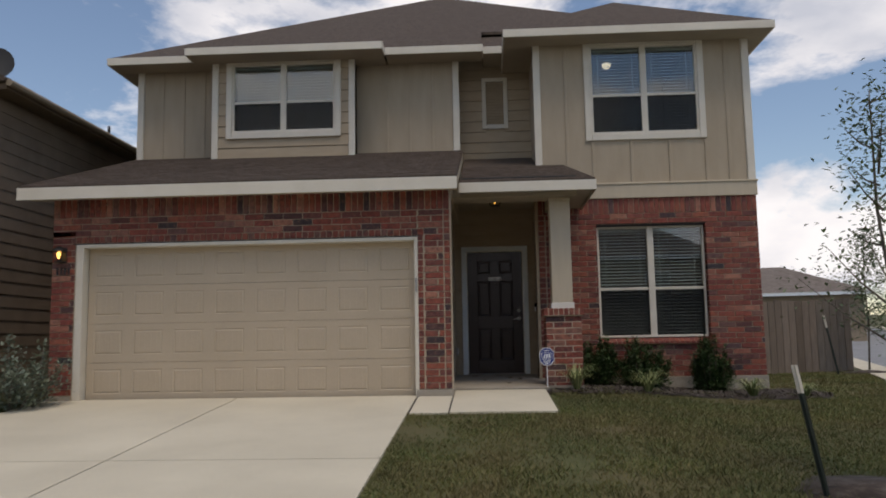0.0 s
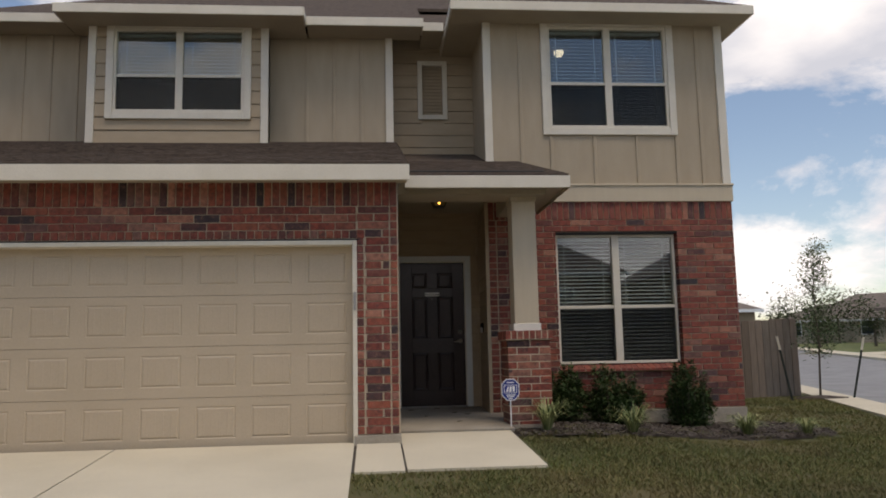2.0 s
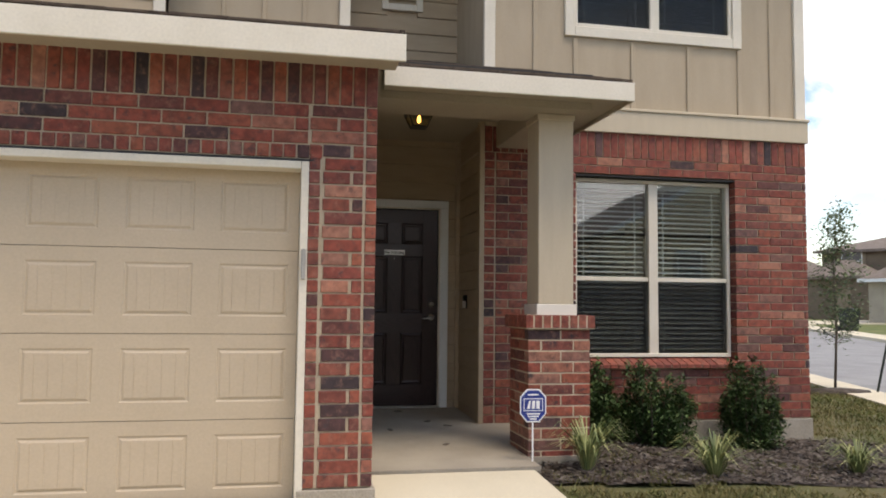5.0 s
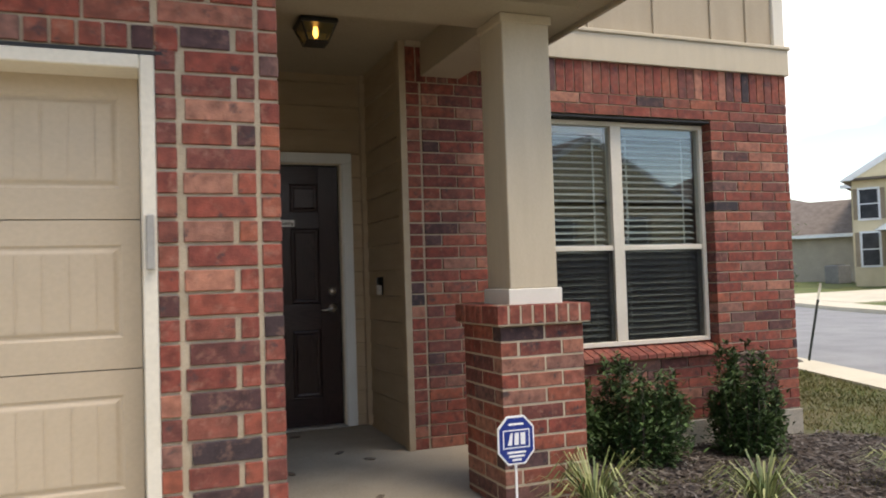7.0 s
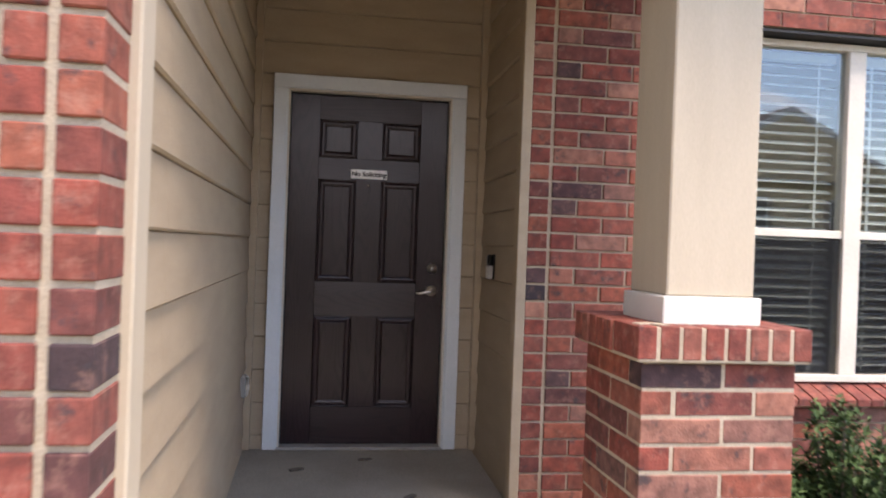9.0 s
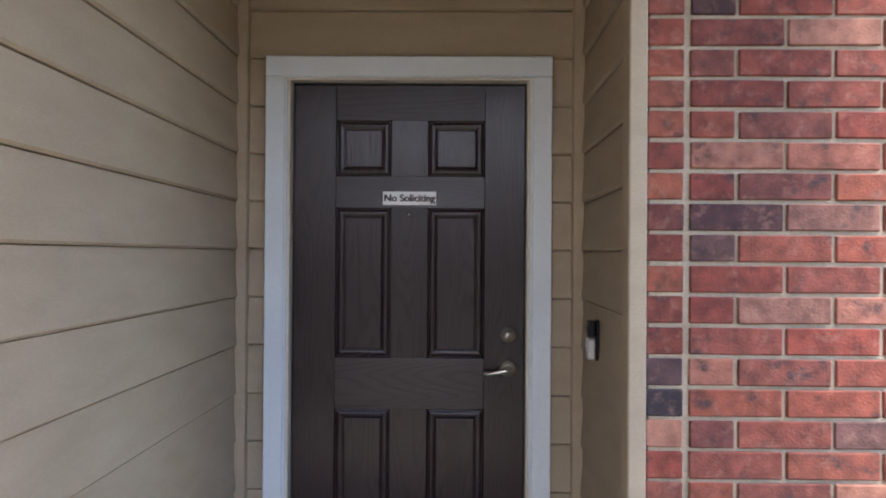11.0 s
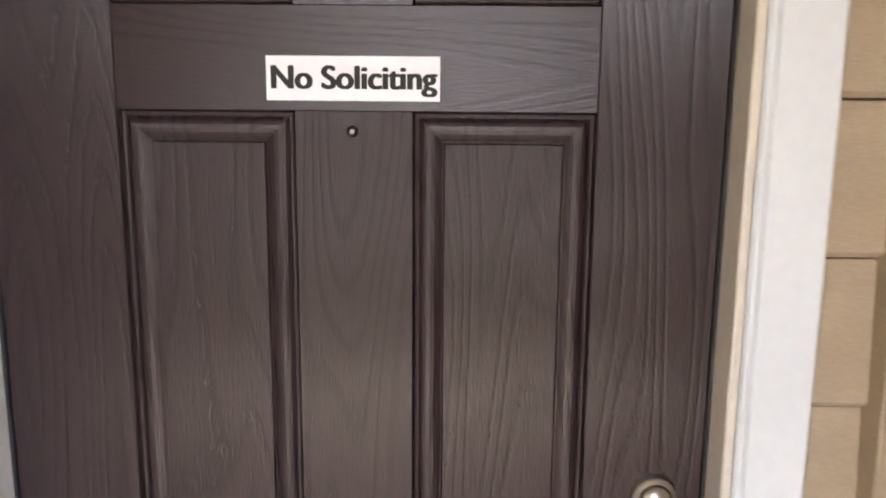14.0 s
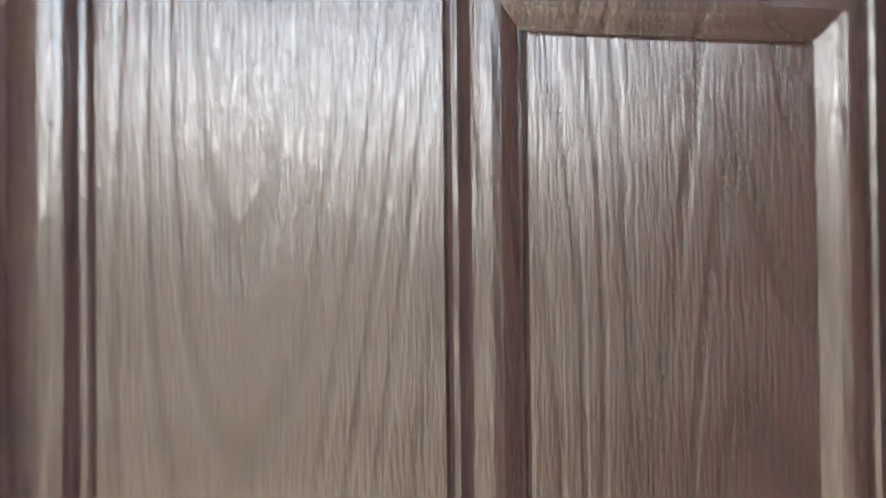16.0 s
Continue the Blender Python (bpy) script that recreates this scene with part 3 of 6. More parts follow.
for r in range(rows_p + 1):
    za = -0.03 + r * COURSE
    zb = min(za + COURSE, 2.2445)
    if zb - za < 0.03:
        continue
    over = za > DOOR_T + 0.08
    cuts = [(-1.015, -0.940), (-0.933, -0.682), (-0.676, -0.60)] if not over else [(-1.015, -0.682), (-0.676, -0.60)]
    for i, (u, v) in enumerate(cuts):
        pieces = [(u, v)]
        if v - u > 0.15:
            pieces = [(u + 0.012, v)] if r % 2 else [(u, u + 0.172), (u + 0.180, v)]
        for p, q in pieces:
            brick(wall_garage, p + JOINT / 2, q - JOINT / 2, YG - 0.006, YG + 0.16 if i == len(cuts) - 1 else YG + 0.05, za + JOINT / 2, zb - JOINT / 2)
part("brickwork", wg_far.data("brickwork", brick_stuff, fix=False), None, wall_garage)["kind"] = "stuff"
solid("baseboard_pier", M().box(-1.045, -0.585, YG - 0.02, YG + 0.17, -0.22, -0.035, 0.006), foundation, "weathered concrete footing under the brick pier", "footing", kind="structure")
solid("baseboard_garage_left", M().box(-5.82, DOOR_L - 0.03, YG - 0.015, YG + 0.2, -0.3, -0.055, 0.006), foundation, "concrete footing under the garage corner", "footing", kind="structure")
solid("wall_garage_side", M().box(-5.80, -5.62, YG + 0.21, 9.0, -0.3, 2.55), brick_stuff, "brick side wall of the garage", "wall", kind="structure")

# right brick wall with its window opening
WX0, WX1, WZ0, WZ1 = 1.60, 3.27, 0.565, 2.325
bw = M()
bw.box(0.70, WX0 - 0.018, YB + 0.004, YB + 0.2, -0.05, 2.745)
bw.box(WX1 + 0.018, 4.075, YB + 0.004, YB + 0.2, -0.05, 2.745)
bw.box(WX0 - 0.018, WX1 + 0.018, YB + 0.004, YB + 0.2, -0.05, WZ0 - 0.09)
bw.box(WX0 - 0.018, WX1 + 0.018, YB + 0.004, YB + 0.2, WZ1 + 0.012, 2.745)
wall_front = solid("wall_front", bw, mortar, "red and charcoal brick wall under tan siding", "wall", kind="structure")
wf_far = M()
front_rows(wall_front, 0.80, 4.08, -0.03, 31, YB, lambda x, z: x < 1.6 or (x > 3.2 and z > 0.3), wf_far, hole=(WX0, WX1, WZ0 - 0.08, WZ1))
for r in range(31):
    za = -0.03 + r * COURSE
    brick(wall_front, 0.69 + 0.002, 0.793 - JOINT / 2, YB - 0.006, YB + 0.12, za + JOINT / 2, za + COURSE - JOINT / 2)
uprights(wall_front, 0.69, 4.08, 2.495, 2.745, YB, lambda x, z: False, wf_far)
# sloping rowlock sill
SILL = (WX1 - WX0 - 0.004) / 21
sill_brick = M().prism([(YB - 0.058, WZ0 - 0.094), (YB - 0.058, WZ0 - 0.062), (YB - 0.050, WZ0 - 0.056), (YB + 0.105, WZ0 - 0.004), (YB + 0.12, WZ0 - 0.004), (YB + 0.12, WZ0 - 0.094)], "x", -SILL / 2 + 0.0055, SILL / 2 - 0.0055).data("brick", cap_brick)
for k in range(21):
    part("brick", sill_brick, None, wall_front, at=(WX0 + 0.002 + (k + 0.5) * SILL, random.uniform(-0.003, 0.003), random.uniform(-0.002, 0.002)))
part("sill_mortar", M().prism([(YB - 0.046, WZ0 - 0.094), (YB - 0.046, WZ0 - 0.067), (YB + 0.11, WZ0 - 0.013), (YB + 0.13, WZ0 - 0.013), (YB + 0.13, WZ0 - 0.094)], "x", WX0, WX1), mortar, wall_front)
part("brickwork", wf_far.data("brickwork", brick_stuff, fix=False), None, wall_front)["kind"] = "stuff"
solid("baseboard_front", M().box(0.68, 4.10, YB - 0.012, YB + 0.2, -0.35, -0.038, 0.006), foundation, "weathered concrete foundation edge", "footing", kind="structure")
solid("wall_east", M().box(3.88, 4.075, YB + 0.21, 9.0, -0.35, 5.35), batten_mat, "tan sided end wall of the house", "wall", kind="structure")
solid("wall_back", M().box(-6.1, 4.075, 9.0, 9.2, -0.35, 5.35), batten_mat, "tan sided rear wall of the house", "wall", kind="structure")

# lap siding
LAP = 0.188
lap_shapes = {}


def lap_wall(name, label, face, at, a0, a1, z0, z1, thick=0.15, hole=None, joined=False):
    """A wall of lapped boards. face: '-y', '+x' or '-x'; at: its plane; a0, a1: its run."""
    m = M()
    if face == "-y":
        segs = [(a0, a1, z0, z1)] if not hole else [(a0, hole[0], z0, z1), (hole[1], a1, z0, z1), (hole[0], hole[1], hole[3], z1)] + ([(hole[0], hole[1], z0, hole[2])] if hole[2] > z0 else [])
        for s in segs:
            m.box(s[0], s[1], at + 0.012, at + thick, s[2], s[3])
    elif face == "+x":
        m.box(at - thick, at - 0.012, a0, a1, z0, z1)
    else:
        m.box(at + 0.012, at + thick, a0, a1, z0, z1)
    wall = solid(name, m, siding, label, "wall", kind="structure")
    z = 1.199 + LAP * math.floor((z0 - 1.199) / LAP)
    rest = M() if joined else None
    while z < z1 - 0.01:
        b0, b1 = max(z, z0), min(z + LAP, z1)
        runs = [(a0, a1)]
        if hole and b1 > hole[2] + 0.02 and b0 < hole[3] - 0.02:
            runs = [(a0, hole[0]), (hole[1], a1)]
        for u, v in runs:
            b0 = b0 + 0.004 if b0 == z else b0
            if b1 - b0 < 0.02 or v - u < 0.01:
                continue
            bot, top, inn = 0.0145, 0.001, -0.011
            if face == "-y":
                prof = [(at - bot + 0.008, b0), (at - bot, b0 + 0.007), (at - top, b1), (at - inn, b1), (at - inn, b0)]
            else:
                sg = 1 if face == "+x" else -1
                prof = [(at + sg * (bot - 0.008), b0), (at + sg * bot, b0 + 0.007), (at + sg * top, b1), (at + sg * inn, b1), (at + sg * inn, b0)]
            mm = rest if joined else M()
            mm.prism(prof, "x" if face == "-y" else "y", u, v)
            if not joined:
                part("siding_board", mm, siding, wall)
        z += LAP
    if joined:
        part("siding_boards", rest, siding, wall)["kind"] = "stuff"
    return wall


CEIL = 2.775
lap_wall("wall_niche_left", "tan lap siding on the porch side wall", "+x", -0.672, -2.60, 0.02, -0.05, CEIL + 0.1)
lap_wall("wall_niche_left_front", "tan lap siding behind the brick pier", "+x", -0.672, -3.28, -2.601, -0.05, 2.70)
lap_wall("wall_niche_right", "tan lap siding beside the front door", "-x", 0.684, -0.99, 0.02, -0.05, CEIL + 0.1)
lap_wall("wall_niche_back", "tan lap siding round the front door", "-y", -0.035, -0.672, 0.684, -0.05, CEIL + 0.1, hole=(-0.50, 0.50, -0.05, 2.09))
solid("trim_niche_left_corner", M().box(-0.667, -0.625, -0.085, -0.02, 0.0, CEIL, 0.003), siding, "narrow tan corner trim", "trim", kind="structure")
solid("trim_niche_right_corner", M().box(0.637, 0.679, -0.085, -0.02, 0.0, CEIL, 0.003), siding, "narrow tan corner trim", "trim", kind="structure")
solid("trim_porch_left", M().box(-0.667, -0.588, -3.298, -3.19, -0.06, CEIL, 0.004), column_mat, "beige corner board behind the brick pier", "trim", kind="structure")
solid("trim_porch_right", M().box(0.640, 0.688, -1.075, -0.99, -0.03, CEIL, 0.004), siding, "beige corner board beside the brick wall", "trim", kind="structure")
cm = M().box(-0.69, 0.70, -2.34, 0.03, CEIL, CEIL + 0.04)
cm.box(0.70, 1.12, -2.34, -1.06, CEIL, CEIL + 0.04)
solid("ceiling_porch", cm, soffit_mat, "tan painted porch ceiling", "ceiling", kind="structure")
bm_ = M().box(-0.60, 1.13, -2.62, -2.36, 2.535, 2.722)
bm_.box(-0.60, 1.13, -2.36, -2.16, 2.535, CEIL - 0.002)
solid("beam_porch_front", bm_, soffit_mat, "tan boxed beam over the porch entry", "beam", kind="structure")
solid("beam_porch_side", M().box(0.80, 1.10, -2.155, -1.062, 2.535, CEIL - 0.002, 0.004), soffit_mat, "tan boxed beam between column and wall", "beam", kind="structure")

# board and batten walls
def batten_wall(name, label, x0, x1, y, z0, z1, battens, holes=(), thick=0.15):
    m = M()
    if holes:
        h = holes[0]
        for s in ((x0, h[0], z0, z1), (h[1], x1, z0, z1), (h[0], h[1], z0, h[2]), (h[0], h[1], h[3], z1)):
            m.box(s[0], s[1], y, y + thick, s[2], s[3])
    else:
        m.box(x0, x1, y, y + thick, z0, z1)
    wall = solid(name, m, batten_mat, label, "wall", kind="structure")
    for x in battens:
        runs = [(z0 + 0.003, z1 - 0.003)]
        for h in holes:
            if h[0] - 0.1 < x < h[1] + 0.1:
                runs = [(z0 + 0.003, h[2] - 0.1), (h[3] + 0.1, z1 - 0.003)]
        for u, v in runs:
            if v > u + 0.03:
                part("batten", M().box(x - 0.022, x + 0.022, y - 0.018, y + 0.004, u, v, 0.004), batten_mat, wall)
    return wall


UW = (1.49, 3.38, 3.68, 5.335)
LW = (-4.445, -2.50, 3.985, 5.37)
batten_wall("wall_upper_left", "tan board and batten upper wall", -6.10, -0.55, -0.30, 3.2, 5.42, (-5.68, -5.31, -4.95, -1.77, -1.38, -0.99))
batten_wall("wall_upper_right", "tan board and batten upper wall", 0.70, 4.075, YS, 2.96, 5.40, (1.19, 1.60, 2.20, 2.80, 3.36, 3.72), holes=((UW[0] + 0.09, UW[1] - 0.09, UW[2] + 0.09, UW[3] - 0.09),))
lap_wall("wall_upper_bay", "tan lap siding on the projecting bay", "-y", -0.64, -4.67, -2.285, 3.3, 5.42, 0.32, hole=(LW[0] + 0.09, LW[1] - 0.09, LW[2] + 0.09, LW[3] - 0.09))
solid("wall_bay_right_cheek", M().box(-2.40, -2.285, -0.62, -0.31, 3.3, 5.42), siding, "tan cheek of the bay", "wall", kind="structure")
lap_wall("wall_upper_recess", "tan lap siding in the recess over the porch", "-y", 0.25, -0.55, 0.70, 3.0, 5.6, hole=(-0.09, 0.25, 4.33, 5.12))
solid("wall_recess_left", M().box(-0.68, -0.55, -0.15, 0.40, 3.0, 5.5), batten_mat, "tan return wall of the recess", "wall", kind="structure")
solid("wall_recess_right", M().box(0.70, 0.83, -0.86, 0.40, 3.0, 5.5), batten_mat, "tan return wall of the recess", "wall", kind="structure")
solid("wall_west", M().box(-6.10, -5.95, -0.14, 9.0, 3.0, 5.4), batten_mat, "tan sided end wall of the house", "wall", kind="structure")

TR = [("trim_upper_left_corner", -6.12, -6.01, -0.335, 3.2, 5.4), ("trim_bay_left", -4.69, -4.585, -0.675, 3.3, 5.40), ("trim_bay_right", -2.37, -2.265, -0.675, 3.3, 5.42),
      ("trim_upper_left_end", -0.64, -0.532, -0.335, 3.3, 5.42), ("trim_right_left_corner", 0.682, 0.79, YS - 0.03, 2.97, 5.40), ("trim_right_corner", 3.98, 4.095, YS - 0.03, 2.97, 5.38)]
for nm, x0, x1, y, z0, z1 in TR:
    solid(nm, M().box(x0, x1, y, y + 0.05, z0, z1, 0.004), trim_mat, "cream painted corner board", "trim", kind="structure")
solid("trim_right_corner_side", M().box(4.06, 4.098, YS + 0.022, YS + 0.12, 2.97, 5.38, 0.004), trim_mat, "cream painted corner board", "trim", kind="structure")
bt = M().box(0.69, 4.095, YB - 0.035, YB + 0.1, 2.74, 2.955, 0.004)
bt.box(0.69, 4.108, YB - 0.05, YB + 0.1, 2.955, 2.985, 0.006)
solid("trim_band", bt, column_mat, "tan band board above the brick", "trim", kind="structure")

# ---- roofs ----
S = 0.60


def slab_roof(name, label, faces, thick=0.05):
    """Roof planes given as rings of points, each with its own thickness."""
    m = M()
    for ring in faces:
        n = len(ring)
        m.add([p for p in ring] + [(p[0], p[1], p[2] - thick) for p in ring],
              [tuple(range(n)), tuple(range(n, 2 * n))[::-1]] + [(k, (k + 1) % n, n + (k + 1) % n, n + k) for k in range(n)])
    return solid(name, m, shingle_mat, label, "roof", kind="structure")


def shingle_courses(roof, x0, x1, y0, z0, y1, z1, x2=None, tab=0.32):
    """Rows of overlapping shingle tabs on a plane that rises from front to back."""
    m = M()
    run, n = math.hypot(y1 - y0, z1 - z0), int(math.hypot(y1 - y0, z1 - z0) / 0.142)
    for i in range(n):
        a, b = i / n, (i + 1.25) / n
        ya, yb = y0 + (y1 - y0) * a, y0 + (y1 - y0) * min(b, 1)
        za, zb = z0 + (z1 - z0) * a, z0 + (z1 - z0) * min(b, 1)
        xe = x1 if x2 is None else x1 + (x2 - x1) * a
        x = x0 + (0.16 if i % 2 else 0.0) - 0.16
        while x < xe:
            u, v = max(x, x0) + 0.003, min(x + tab, xe) - 0.003
            if v - u > 0.02:
                h = 0.012 + random.uniform(0, 0.004)
                m.add([(u, ya, za + h), (v, ya, za + h), (v, yb, zb + 0.003), (u, yb, zb + 0.003), (u, ya, za), (v, ya, za)],
                      [(0, 1, 2, 3), (4, 5, 1, 0), (4, 0, 3), (5, 2, 1)])
            x += tab
    part("shingles", m.data("shingles", shingle_mat, fix=False), None, roof)["kind"] = "stuff"


EG, ZG = -3.78, 2.615
r = slab_roof("roof_garage", "brown asphalt shingle garage roof", [[(-6.12, EG, ZG), (-0.49, EG, ZG), (-0.49, -0.28, 3.77), (-6.12, -0.28, 3.77)]])
shingle_courses(r, -6.12, -0.49, EG - 0.01, ZG, -0.30, 3.765)
solid("fascia_garage", M().box(-6.12, -0.485, EG - 0.02, EG + 0.004, ZG - 0.17, ZG - 0.012, 0.003), trim_mat, "cream fascia board along the garage eave", "fascia", kind="structure")
solid("soffit_garage", M().box(-6.10, -0.50, EG + 0.006, YG + 0.01, ZG - 0.125, ZG - 0.105), soffit_mat, "tan soffit under the garage eave", "soffit", kind="structure")
rk = M().prism([(EG, ZG - 0.17), (EG, ZG - 0.052), (-0.28, 3.77 - 0.055), (-0.28, 3.60)], "x", -0.508, -0.487)
solid("fascia_garage_rake", rk, soffit_mat, "tan rake board at the garage roof end", "fascia", kind="structure")
sw_ = M().prism([(YG + 0.16, 2.5), (YG + 0.16, 2.69), (-0.31, 3.68), (-0.31, 2.5)], "x", -0.69, -0.58)
solid("wall_garage_gable", sw_, siding, "tan side wall under the garage roof end", "wall", kind="structure")
EP, ZP = -2.83, 2.715
r = slab_roof("roof_porch", "brown asphalt shingle porch roof", [[(-0.48, EP, ZP), (1.36, EP, ZP), (1.10, YS - 0.01, 3.305), (-0.48, YS - 0.01, 3.305)], [(-0.48, YS - 0.01, 3.305), (0.70, YS - 0.01, 3.305), (0.70, 0.24, 3.73), (-0.48, 0.24, 3.73)], [(1.36, EP, ZP), (1.36, YS - 0.02, ZP + 0.02), (1.10, YS - 0.01, 3.305)]])
shingle_courses(r, -0.48, 1.36, EP - 0.01, ZP, YS - 0.02, 3.305, 1.10)
# thin black strip added to draw the shadow line across the lower shingles
solid("flashing_porch", M().prism([(-2.66, 2.772), (-2.66, 2.800), (-2.60, 2.818), (-2.60, 2.79)], "x", -0.46, 1.12), ink, "dark strip added as the shadow line on the porch roof", "flashing", kind="structure")
fp = M().box(-0.49, 1.37, EP - 0.02, EP + 0.004, ZP - 0.15, ZP - 0.012, 0.003)
solid("fascia_porch", fp, trim_mat, "cream fascia board along the porch eave", "fascia", kind="structure")
solid("fascia_porch_side", M().box(1.345, 1.369, EP + 0.006, YB - 0.05, ZP - 0.15, ZP - 0.012, 0.003), soffit_mat, "tan fascia board on the porch roof end", "fascia", kind="structure")
sp = M().box(-0.47, 1.34, EP + 0.006, -2.63, ZP - 0.125, ZP - 0.105)
sp.box(1.115, 1.34, -2.63, YB - 0.05, ZP - 0.125, ZP - 0.105)
solid("soffit_porch", sp, soffit_mat, "tan soffit under the porch eave", "soffit", kind="structure")

# main hip roof with two smaller hips
ZE = 5.43
X0, X1, Y0, Y1 = -6.45, 4.36, -0.76, 9.6
d = (Y1 - Y0) / 2
pa, pb = (X0 + d, Y0 + d, ZE + S * d), (X1 - d, Y0 + d, ZE + S * d)
slab_roof("roof_main", "brown asphalt shingle hip roof", [
    [(X0, Y0, ZE), (-0.13, Y0, ZE), (-0.13, 0.3, ZE + S * 1.06), (1.2, 0.3, ZE + S * 1.06), (X1 - 1.06, 0.3, ZE + S * 1.06), pb, pa, (X0 + 1.06, 0.3, ZE + S * 1.06)],
    [(X1, Y0, ZE), (X1, Y1, ZE), pb], [(X1, Y1, ZE), (X0, Y1, ZE), pa, pb], [(X0, Y1, ZE), (X0, Y0, ZE), pa]])


def hip_wing(name, x0, x1, y0, z0, s, back_y):
    h = (x1 - x0) / 2
    top = (x0 + h, y0 + h, z0 + s * h)
    end = (x0 + h, back_y, z0 + s * h)
    slab_roof(name, "brown asphalt shingle hip wing", [[(x0, y0, z0), (x1, y0, z0), top], [(x1, y0, z0), (x1, back_y, z0), end, top], [(x0, back_y, z0), (x0, y0, z0), top, end]])


hip_wing("roof_right_wing", 0.23, 4.35, -1.46, 5.40, 0.61, 3.6)
hip_wing("roof_bay_wing", -4.98, -1.76, -1.11, 5.415, 0.60, 2.2)
slab_roof("roof_recess", "brown asphalt shingle infill over the recess", [[(-0.14, -0.45, 5.512), (0.45, -0.45, 5.512), (0.45, 0.34, 5.986), (-0.14, 0.34, 5.986)]])


def eave(name, x0, x1, y, z, wall_y, left=False, right=False, depth=0.115):
    e = thing(name, ((x0 + x1) / 2, y, z), "cream fascia with tan soffit under the roof edge", "eave", kind="structure")
    part("fascia", M().box(x0, x1, y - 0.02, y + 0.004, z - depth, z + 0.008, 0.003), trim_mat, e)
    part("soffit", M().box(x0 + 0.003, x1 - 0.003, y + 0.006, wall_y, z - depth, z - depth + 0.02), soffit_mat, e)
    if right:
        part("fascia", M().box(x1, x1 + 0.022, y - 0.02, right, z - depth, z + 0.008, 0.003), trim_mat, e)
    if left:
        part("fascia", M().box(x0 - 0.022, x0, y - 0.02, left, z - depth, z + 0.008, 0.003), trim_mat, e)


eave("eave_left", -6.45, -4.99, -0.76, 5.415, -0.28, left=8.0)
eave("eave_bay", -4.98, -1.76, -1.11, 5.41, -0.30, left=-0.76, right=-0.76)
eave("eave_middle", -1.735, -0.13, -0.76, 5.43, -0.28, right=-0.45)
eave("eave_recess", -0.107, 0.205, -0.45, 5.50, 0.24)
eave("eave_right", 0.23, 4.36, -1.46, 5.385, YS + 0.02, left=0.24, right=8.0)
solid("soffit_recess", M().box(0.236, 0.70, YS + 0.024, 0.24, 5.27, 5.29), soffit_mat, "tan soffit beside the recessed wall", "soffit", kind="structure")
solid("soffit_east", M().box(4.10, 4.35, YS + 0.03, 8.0, 5.27, 5.29), soffit_mat, "tan soffit along the end wall", "soffit", kind="structure")
solid("soffit_west", M().box(-6.44, -6.12, -0.27, 8.0, 5.30, 5.32), soffit_mat, "tan soffit along the end wall", "soffit", kind="structure")

# ---- front door ----
front_door = thing("door_1", (0, 0, 0.0), "closed dark brown six-panel front door with oak grain", "door", kind="structure")
W2, DT, DB = 0.457, 2.045, 0.015
body = part("door_body", M().box(-W2, W2, 0.017, 0.044, DB, DT), door_v, front_door)
PX = ((-0.291, -0.071), (0.074, 0.300))
PZ = ((0.232, 0.762), (0.964, 1.558), (1.683, 1.905))
for x0, x1 in ((-W2, PX[0][0]), (PX[0][1], PX[1][0]), (PX[1][1], W2)):
    if x0 == PX[0][1]:
        for z0, z1 in PZ:
            part("stile", M().box(x0, x1, 0.0, 0.017, z0 + 0.0005, z1 - 0.0005, 0.0004), door_v, front_door)
    else:
        part("stile", M().box(x0, x1 - 0.0004 if x0 < 0 else x1, 0.0, 0.017, DB, DT, 0.0015), door_v, front_door)
for z0, z1 in ((DB, 0.232), (0.762, 0.964), (1.558, 1.683), (1.905, DT)):
    part("rail", M().box(PX[0][0] + 0.0004, PX[1][1] - 0.0004, 0.0, 0.017, z0, z1, 0.0004), door_h, front_door)
for x0, x1 in PX:
    for z0, z1 in PZ:
        prof = [(0.0, 0.0005), (0.0012, 0.005), (0.003, 0.0088), (0.0055, 0.0098), (0.008, 0.0092), (0.0105, 0.0070), (0.0135, 0.0048), (0.0175, 0.0036), (0.0225, 0.0034), (0.0275, 0.0043), (0.0325, 0.0063), (0.0365, 0.0084), (0.0382, 0.0088), (0.0390, 0.0058), (0.0400, 0.0046), (0.0415, 0.0042)]
        part("panel", M().rings([(x0 + i, x1 - i, z0 + i, z1 - i, y) for i, y in prof]), door_v, front_door)
part("threshold", M().box(-0.50, 0.50, -0.075, 0.06, -0.004, 0.013, 0.004), grey_plastic, front_door, "grey metal threshold")
frame_ = thing("door_frame", (0, -0.05, 0), "white painted casing round the front door", "door frame", kind="structure")
for sx in (-1, 1):
    a, b = sorted((sx * 0.462, sx * 0.497))
    part("jamb", M().box(a, b, -0.062, 0.05, 0.0, 2.052, 0.002), trim_mat, frame_, "greyish jamb face")
    a, b = sorted((sx * 0.480, sx * 0.556))
    part("casing", M().box(a, b, -0.082, -0.0625, 0.0, 2.062, 0.004), white_paint, frame_)
    a, b = sorted((sx * 0.472, sx * 0.492))
    part("casing_bead", M().box(a, b, -0.075, -0.0627, 0.0, 2.058, 0.004), white_paint, frame_)
    a, b = sorted((sx * 0.4575, sx * 0.463))
    part("weather_strip", M().box(a, b, -0.004, 0.03, 0.015, 2.047), ink, frame_, "black rubber weather strip")
part("head_jamb", M().box(-0.497, 0.497, -0.062, 0.05, 2.0525, 2.085, 0.002), trim_mat, frame_)
part("head_casing", M().box(-0.556, 0.556, -0.084, -0.0625, 2.0625, 2.142, 0.004), white_paint, frame_)
